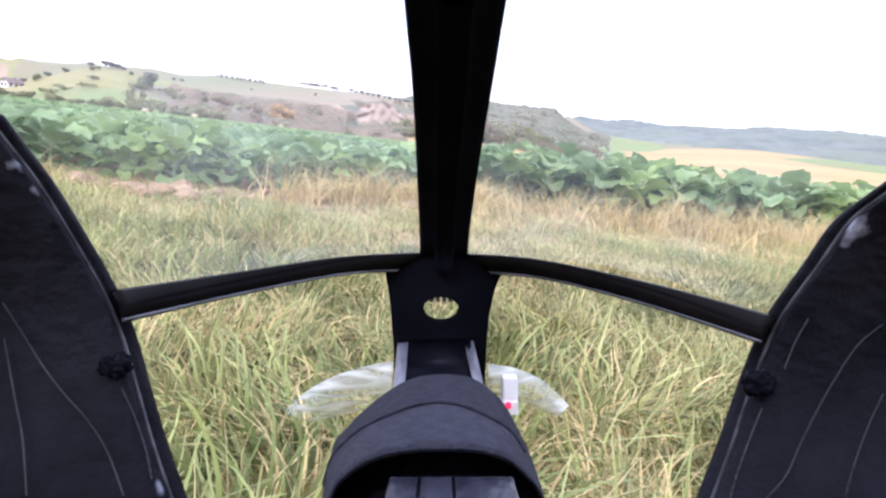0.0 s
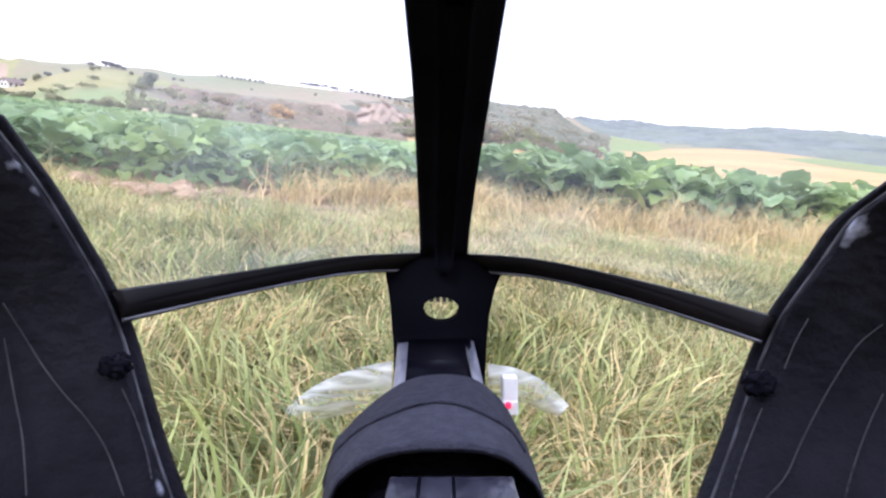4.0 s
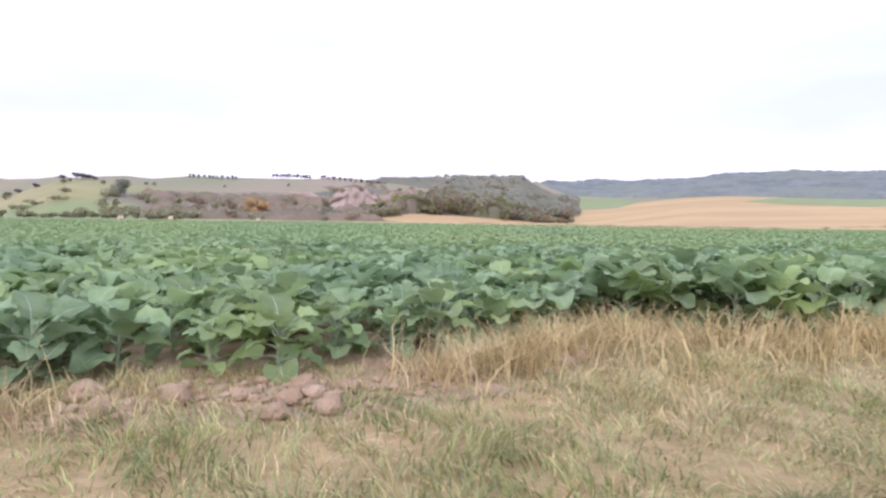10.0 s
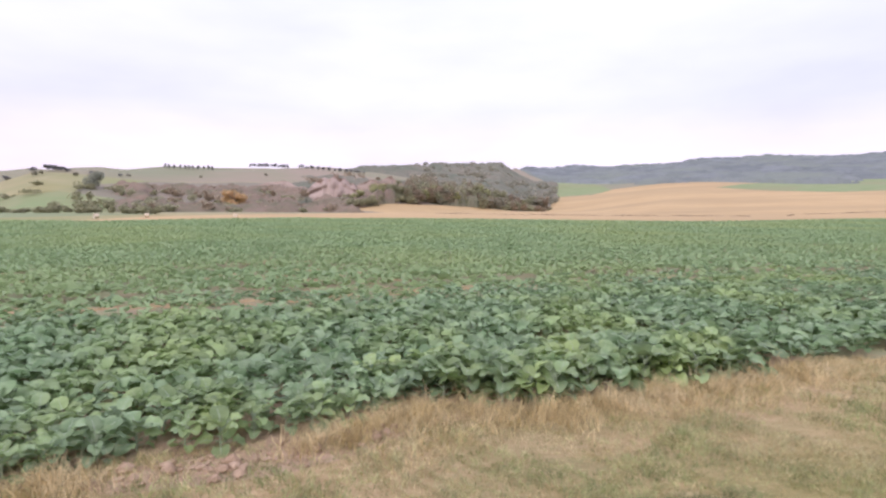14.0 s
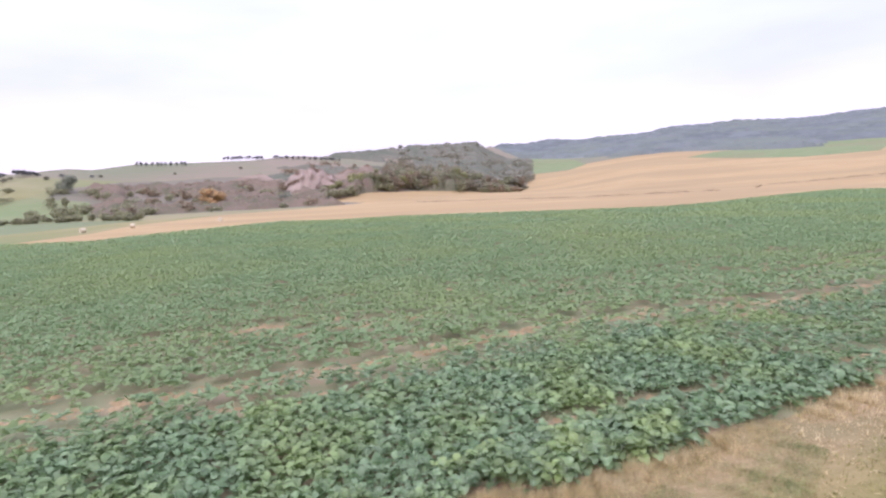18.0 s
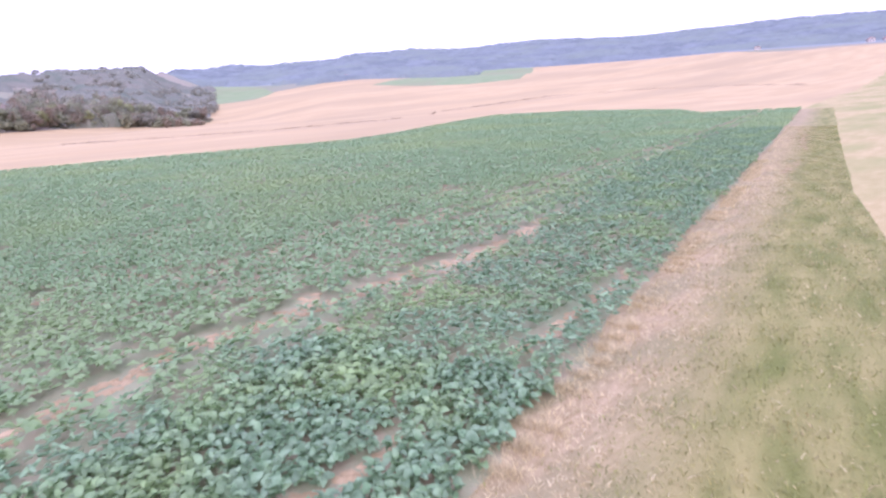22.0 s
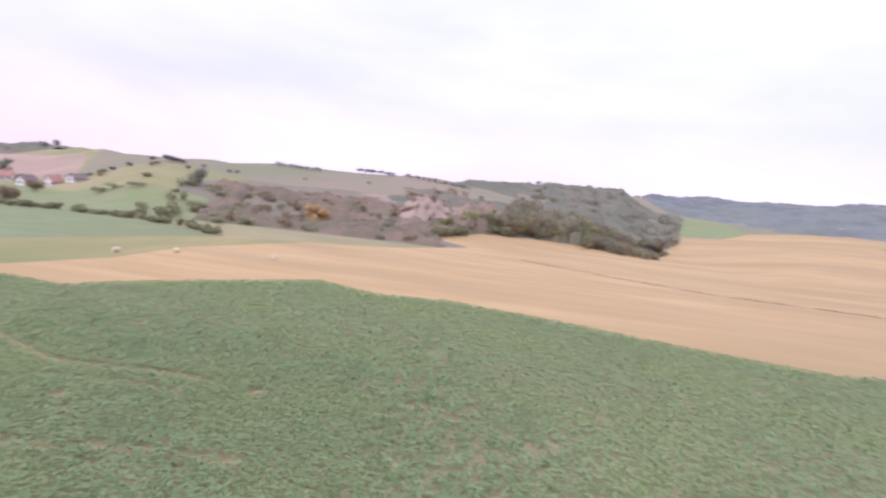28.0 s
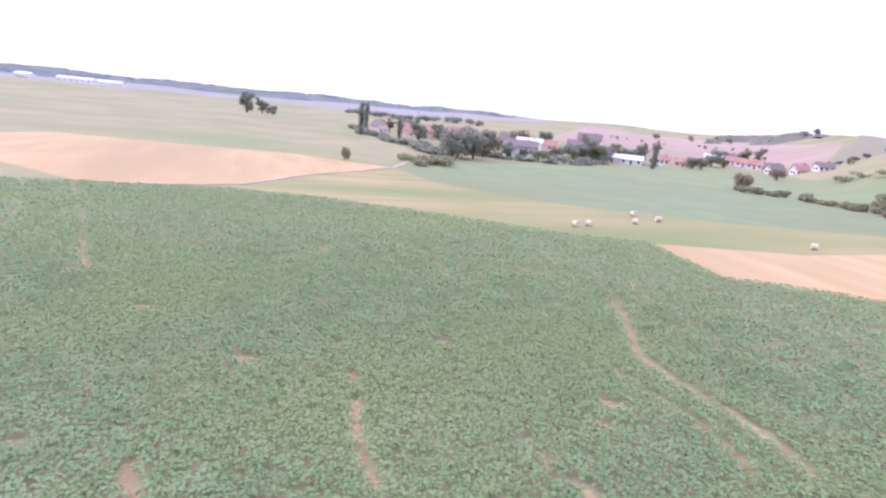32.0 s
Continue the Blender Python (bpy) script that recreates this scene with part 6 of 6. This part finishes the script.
pl.new(p_mr.outputs[0], p_add.inputs[0])
pl.new(p_mr2.outputs[0], p_add.inputs[1])
pl.new(p_add.outputs[0], p_mix.inputs[0])
pl.new(p_tr.outputs[0], p_mix.inputs[1])
pl.new(p_veil.outputs[0], p_mix.inputs[2])
pl.new(p_mix.outputs[0], pn["Material Output"].inputs[0])
for arm, outer, side in ((ARM_L, [(-60, -60), (240, -30), (515, 190), (560, 205)], 0), (ARM_R, [(-60, 1640), (345, 1600), (565, 1385), (610, 1352)], 1)):
    grid = []
    for s in np.linspace(0, 1, 14):
        row = []
        for f in np.linspace(0, 1, 14):
            ux, uy, lx, ly, d0 = curve_at(arm, 3 * f)
            y = -50 + (uy + 6 + 50) * s
            post = curve_at(POST, min(max(y, -150), 449))
            x_in, x_out = (post[0] + 3, post[1] - 3)[side], float(np.interp(y, [q[0] for q in outer], [q[1] for q in outer]))
            x = x_in + (x_out - x_in) * f
            row.append(seat(x, y, post[2] * (1 - f) + (d0 if s > 0.95 else 0.122 + 0.008 * s) * f + 0.006))
        grid.append(row)
    part("upper_pane", sheet(grid), M_pane, craft, "clear canopy pane with a hazy smear")
# lower panel with a round hole
OUT = [(743, 447), (786, 448), (828, 449), (887, 487), (876, 515), (866, 560), (861, 620), (858, 705), (780, 705), (697, 705), (696, 620), (692, 560), (687, 515), (680, 481)]


def outline_point(a, cx, cy):
    dx, dy = math.cos(a), math.sin(a)
    best = None
    for (x0, y0), (x1, y1) in zip(OUT, OUT[1:] + OUT[:1]):
        den = dx * (y1 - y0) - dy * (x1 - x0)
        if abs(den) < 1e-9:
            continue
        t = ((x0 - cx) * (y1 - y0) - (y0 - cy) * (x1 - x0)) / den
        u = ((x0 - cx) * dy - (y0 - cy) * dx) / den
        if t > 0 and -1e-6 <= u <= 1 + 1e-6 and (best is None or t < best):
            best = t
    return cx + dx * best, cy + dy * best


bm = bmesh.new()
N = 72
rings = []
for depth_off in (0, 0.010):
    inner, outer = [], []
    for k in range(N):
        a = 2 * math.pi * k / N
        ix, iy = 780 + 32 * math.cos(a), 549 + 22 * math.sin(a)
        ox, oy = outline_point(a, 780, 549)
        inner.append(bm.verts.new(seat(ix, iy, 0.226) + Vector((0, 0, -depth_off))))
        outer.append(bm.verts.new(seat(ox, oy, 0.226) + Vector((0, 0, -depth_off))))
    rings.append((inner, outer))
for k in range(N):
    j = (k + 1) % N
    (i0, o0), (i1, o1) = rings
    bm.faces.new((i0[k], i0[j], o0[j], o0[k]))
    bm.faces.new((i1[k], o1[k], o1[j], i1[j]))
    bm.faces.new((i0[k], i1[k], i1[j], i0[j]))
    bm.faces.new((o0[k], o0[j], o1[j], o1[k]))
bmesh.ops.recalc_face_normals(bm, faces=bm.faces)
panel = part("nose_panel", bm, M_post, craft, "black panel with a round hole")
for k in range(4):
    bm = bmesh.new()
    c = seat(764 + 11 * k, 528, 0.231)
    box(bm, c.x - 0.0008, c.x + 0.0008, c.y - 0.0014, c.y + 0.0014, c.z - 0.003, c.z + 0.003)
    part("rim_tooth", bm, M_seam, panel, "small grey tooth in the rim of the hole")
# side cheeks of worn foam
SIDE_L = [(0, -40, 190, 0.105), (1, 0, 242, 0.110), (2, 62, 322, 0.116), (3, 122, 418, 0.122), (4, 178, 515, 0.128), (5, 214, 600, 0.130), (6, 242, 700, 0.128), (7, 271, 800, 0.124), (8, 302, 890, 0.120), (9, 340, 1000, 0.115)]
SIDE_R = [(0, 1620, 310, 0.105), (1, 1570, 345, 0.110), (2, 1510, 392, 0.116), (3, 1455, 468, 0.122), (4, 1385, 565, 0.128), (5, 1347, 650, 0.130), (6, 1322, 720, 0.129), (7, 1297, 795, 0.126), (8, 1262, 890, 0.120), (9, 1220, 1000, 0.115)]
SEAMS = {-1: [[(0, 537), (40, 600), (75, 655), (110, 700), (150, 745), (185, 800), (215, 880)], [(2, 600), (20, 700), (35, 780), (42, 880)], [(212, 690), (235, 740), (255, 800), (265, 850)]],
         1: [[(1568, 575), (1525, 610), (1490, 660), (1455, 720), (1420, 790), (1395, 845), (1360, 885)], [(1568, 700), (1540, 760), (1515, 830), (1500, 885)], [(1352, 725), (1330, 780), (1310, 835), (1295, 885)], [(1435, 565), (1410, 610), (1392, 655)]]}
for side, keys in ((-1, SIDE_L), (1, SIDE_R)):
    rows = []
    for s in np.linspace(0, 9, 40):
        x, y, d = curve_at(keys, s)
        row = []
        for f, e in ((0, 0.006), (4, 0.002), (14, 0), (60, -0.001), (110, -0.002), (160, -0.0035), (220, -0.005), (290, -0.008), (360, -0.012), (520, -0.020)):
            wob = 0.0006 * noise.noise(Vector((s * 2, f / 40, side)))
            row.append(seat(x + side * f, y + f * 0.12 * (1 if f > 60 else 0), d + e + wob))
        rows.append(row)
    cheek = part("cheek_panel", slab(rows, 0.006), M_cheek, craft, "worn black foam cheek panel")
    for path in SEAMS[side]:
        pts = []
        for t in np.linspace(0, len(path) - 1, 22):
            px, py = curve_at([(i, *q) for i, q in enumerate(path)], t)
            best = min(((abs(curve_at(keys, k)[1] + (0.12 * abs(px - curve_at(keys, k)[0]) if abs(px - curve_at(keys, k)[0]) > 60 else 0) - py), k) for k in np.linspace(0, 9, 60)))[1]
            x, y, d = curve_at(keys, best)
            f = abs(px - x)
            pts.append(seat(px, py, d + np.interp(f, (0, 14, 60, 110, 160, 220, 290, 360, 520), (0.006, 0, -0.001, -0.002, -0.0035, -0.005, -0.008, -0.012, -0.020)) - 0.0010))
        bm = bmesh.new()
        tube(bm, pts, [0.00018] * len(pts), 6)
        part("seam", bm, M_seam, cheek, "thin grey seam line")
    bm = bmesh.new()
    rim = [seat(*curve_at(keys, k)[:2], curve_at(keys, k)[2] + 0.003) for k in np.linspace(0.2, 8.8, 40)]
    tube(bm, rim, [0.00045] * len(rim), 6)
    part("rim", bm, M_rim, cheek, "thin pale rim of the cheek panel")
    # ragged fixing
    x, y, d = curve_at(keys, 5.45 if side < 0 else 5.35)
    c = seat(x + side * (28 if side < 0 else 10), y + 5, d - 0.003)
    bm = bmesh.new()
    bmesh.ops.create_icosphere(bm, subdivisions=3, radius=0.0030)
    for v in bm.verts:
        q = v.co * 900
        v.co = c + Vector((v.co.x * 1.25, v.co.y, v.co.z * 0.7)) * (1 + 0.35 * noise.noise(Vector((q.x, q.y, q.z + 9 * side))))
    part("fixing_bolt", bm, M_shell, cheek, "black fixing bolt with a ragged washer")
# strap-wrapped hood over the nose tray
REAR = [(0, 575, 930), (1, 586, 800), (2, 612, 760), (3, 662, 712), (4, 720, 675), (5, 780, 664), (6, 838, 672), (7, 886, 708), (8, 918, 762), (9, 948, 830), (10, 975, 920)]
FRONT = [(0, 560, 990), (1, 585, 880), (2, 612, 842), (3, 655, 815), (4, 712, 800), (5, 780, 796), (6, 848, 799), (7, 900, 815), (8, 932, 842), (9, 962, 885), (10, 985, 990)]
rows = []
for j, f in enumerate(np.linspace(0, 1, 9)):
    row = []
    for s in np.linspace(0, 10, 44):
        (rx, ry), (fx, fy) = curve_at(REAR, s), curve_at(FRONT, s)
        bulge = 14 * math.sin(math.pi * f) * math.sin(math.pi * s / 10)
        fold = 0.0030 * min(1, max(0, (f - 0.42 - 0.05 * s) / 0.05)) * (s < 7)
        row.append(seat(rx + (fx - rx) * f, ry + (fy - ry) * f - bulge, 0.176 - 0.045 * f - fold))
    rows.append(row)
# Dark sheet fills the opening below the strap, standing for its shaded inside.
dome = []
for f in np.linspace(0, 1, 6):
    row = []
    for s in np.linspace(0.4, 9.6, 30):
        (fx, fy) = curve_at(FRONT, s)
        row.append(seat(772 + (fx - 772) * (1 - 0.0 * f), fy + (1150 - fy) * f, 0.150 - 0.045 * f))
    dome.append(row)
part("nose_body", slab(dome, 0.004), M_foam, craft, "dark sheet under the strap standing for its shaded hollow")
hood = part("strap_hood", slab(rows, 0.003, Vector((0, -0.6, -0.8))), M_strap, craft, "dark woven strap wrapped over the nose tray")
rows = []
for f in np.linspace(0, 1, 6):
    row = []
    for s in np.linspace(0, 10, 44):
        (rx, ry), (fx, fy) = curve_at(REAR, s), curve_at(FRONT, s)
        g0 = 0.44 + 0.02 * s + 0.03 * math.sin(s * 2.2)
        h = g0 + (1.0 - g0) * f
        bulge = 14 * math.sin(math.pi * min(1, h)) * math.sin(math.pi * s / 10)
        side_out = -10 * max(0, 1 - s / 3.0) * (1 - f)
        row.append(seat(rx + (fx - rx) * h + side_out, ry + (fy - ry) * h - bulge - 2, 0.176 - 0.045 * h - 0.0030 - 0.0012 * math.sin(math.pi * f)))
    rows.append(row)
fold = part("strap_layer", slab(rows, 0.0022, Vector((0, -0.6, -0.8))), M_strap_lit, hood, "second folded layer of the woven strap")
# Darker tubes added along the fold to stand for its shaded crease.
bm = bmesh.new()
tube(bm, [p + Vector((0, 0.0004, 0.0002)) for p in rows[0][3:36]], [0.0004] * 33, 6)
tube(bm, [p + Vector((0, 0, 0.0006)) for p in rows[-1][2:42]], [0.0003] * 40, 6)
part("hem", bm, M_strap, hood, "dark line drawn for the shaded crease of the strap")
bm = bmesh.new()
a, b = seat(690, 838, 0.128), seat(912, 880, 0.110)
box(bm, a.x, seat(912, 838, 0.128).x, -0.085, a.y, a.z, -0.02, 0.003)
tray = part("nose_tray", bm, M_shell, craft, "glossy black tray under the strap")
for l, r in ((692, 742), (746, 800), (804, 905)):
    bm = bmesh.new()
    c, e = seat(l, 842, 0.128), seat(r, 842, 0.128)
    box(bm, c.x, e.x, c.y - 0.004, c.y + 0.0012, -0.124, -0.03, 0.0006)
    part("tray_pad", bm, M_tray, tray, "glossy slate-grey pad of the tray")
bm = bmesh.new()
q = [seat(703, 603, 0.222), seat(833, 600, 0.222), seat(846, 690, 0.180), seat(697, 690, 0.180)]
rows = [[q[0].lerp(q[1], f) for f in (0, 0.15, 0.5, 0.85, 1)], [q[3].lerp(q[2], f) for f in (0, 0.15, 0.5, 0.85, 1)]]
bm.free()
block = part("nose_block", slab(rows, 0.03, Vector((0, -1, 0))), M_shell, craft, "glossy black block behind the strap")
for l0, l1, r0, r1 in (((703, 606), (722, 606), (695, 690), (716, 676)), ((822, 604), (838, 604), (838, 672), (858, 690))):
    rows = [[seat(*l0, 0.221), seat(*l1, 0.220)], [seat(*r0, 0.178), seat(*r1, 0.177)]]
    part("side_plate", slab(rows, 0.002, Vector((0, -1, 0))), M_side, block, "grey bevelled side of the block")
# white device with a red lamp
bm = bmesh.new()
a, b = seat(890, 670, 0.196), seat(918, 726, 0.196)
box(bm, a.x, b.x, b.y, a.y, -0.203, -0.196, 0.0008)
dev = part("white_sensor", bm, M_whiteplastic, craft, "small white plastic sensor")
bm = bmesh.new()
a, b = seat(888, 712, 0.1955), seat(919, 738, 0.1955)
box(bm, a.x, b.x, b.y, a.y, -0.2025, -0.1955, 0.0008)
part("sensor_base", bm, M_whiteplastic, dev)
bm = bmesh.new()
c = seat(901, 720, 0.1945)
tube(bm, [c + Vector((0, 0, -0.002)), c, c + Vector((0, 0, 0.0006))], [0.0011, 0.0011, 0.0006], 10)
part("red_lamp", bm, M_lamp, dev, "glowing red lamp")
# clear chin edges on both sides of the nose, glare painted white
for keys in ([(0, 694, 640, 692, 712), (1, 625, 655, 640, 728), (2, 555, 685, 590, 740), (3, 500, 730, 545, 750)], [(0, 864, 645, 864, 690), (1, 920, 655, 905, 708), (2, 972, 682, 950, 725), (3, 1008, 720, 985, 745)]):
    rows = []
    for s in np.linspace(0, 3, 16):
        x0, y0, x1, y1 = curve_at(keys, s)
        rows.append([seat(x0 + (x1 - x0) * f, y0 + (y1 - y0) * f, 0.235 - 0.004 * math.sin(math.pi * f)) for f in (0, 0.15, 0.5, 0.85, 1)])
    part("chin_window", sheet(rows), M_clear, craft, "clear plastic chin window with painted white glare")
# Unseen black panel added behind the eye to darken reflections on the frame.
bm = bmesh.new()
box(bm, -0.16, 0.16, -0.12, 0.14, 0.115, 0.125, 0.003)
part("rear_bulkhead", bm, M_foam, craft, "unseen black panel added behind the eye to darken reflections")
# belly that carries the craft on the grass
bm = bmesh.new()
prev = None
for y, hx, z0, z1 in ((-0.095, 0.075, -0.10, 0.16), (-0.20, 0.11, -0.12, 0.20), (-0.33, 0.10, -0.09, 0.18), (-0.46, 0.06, -0.04, 0.10)):
    ring = [bm.verts.new((hx * math.cos(a) , y, (z0 + z1) / 2 + (z1 - z0) / 2 * math.sin(a))) for a in (2 * math.pi * k / 20 for k in range(20))]
    if prev:
        for k in range(20):
            bm.faces.new((prev[k], prev[(k + 1) % 20], ring[(k + 1) % 20], ring[k]))
    prev = ring
bm.faces.new(prev)
bmesh.ops.recalc_face_normals(bm, faces=bm.faces)
part("belly", bm, M_shell, craft, "plain black belly shell resting in the grass")
t3 = [r for r in PATH if r[0] == 3.0][0]
craft.matrix_world = look(*t3[1:])
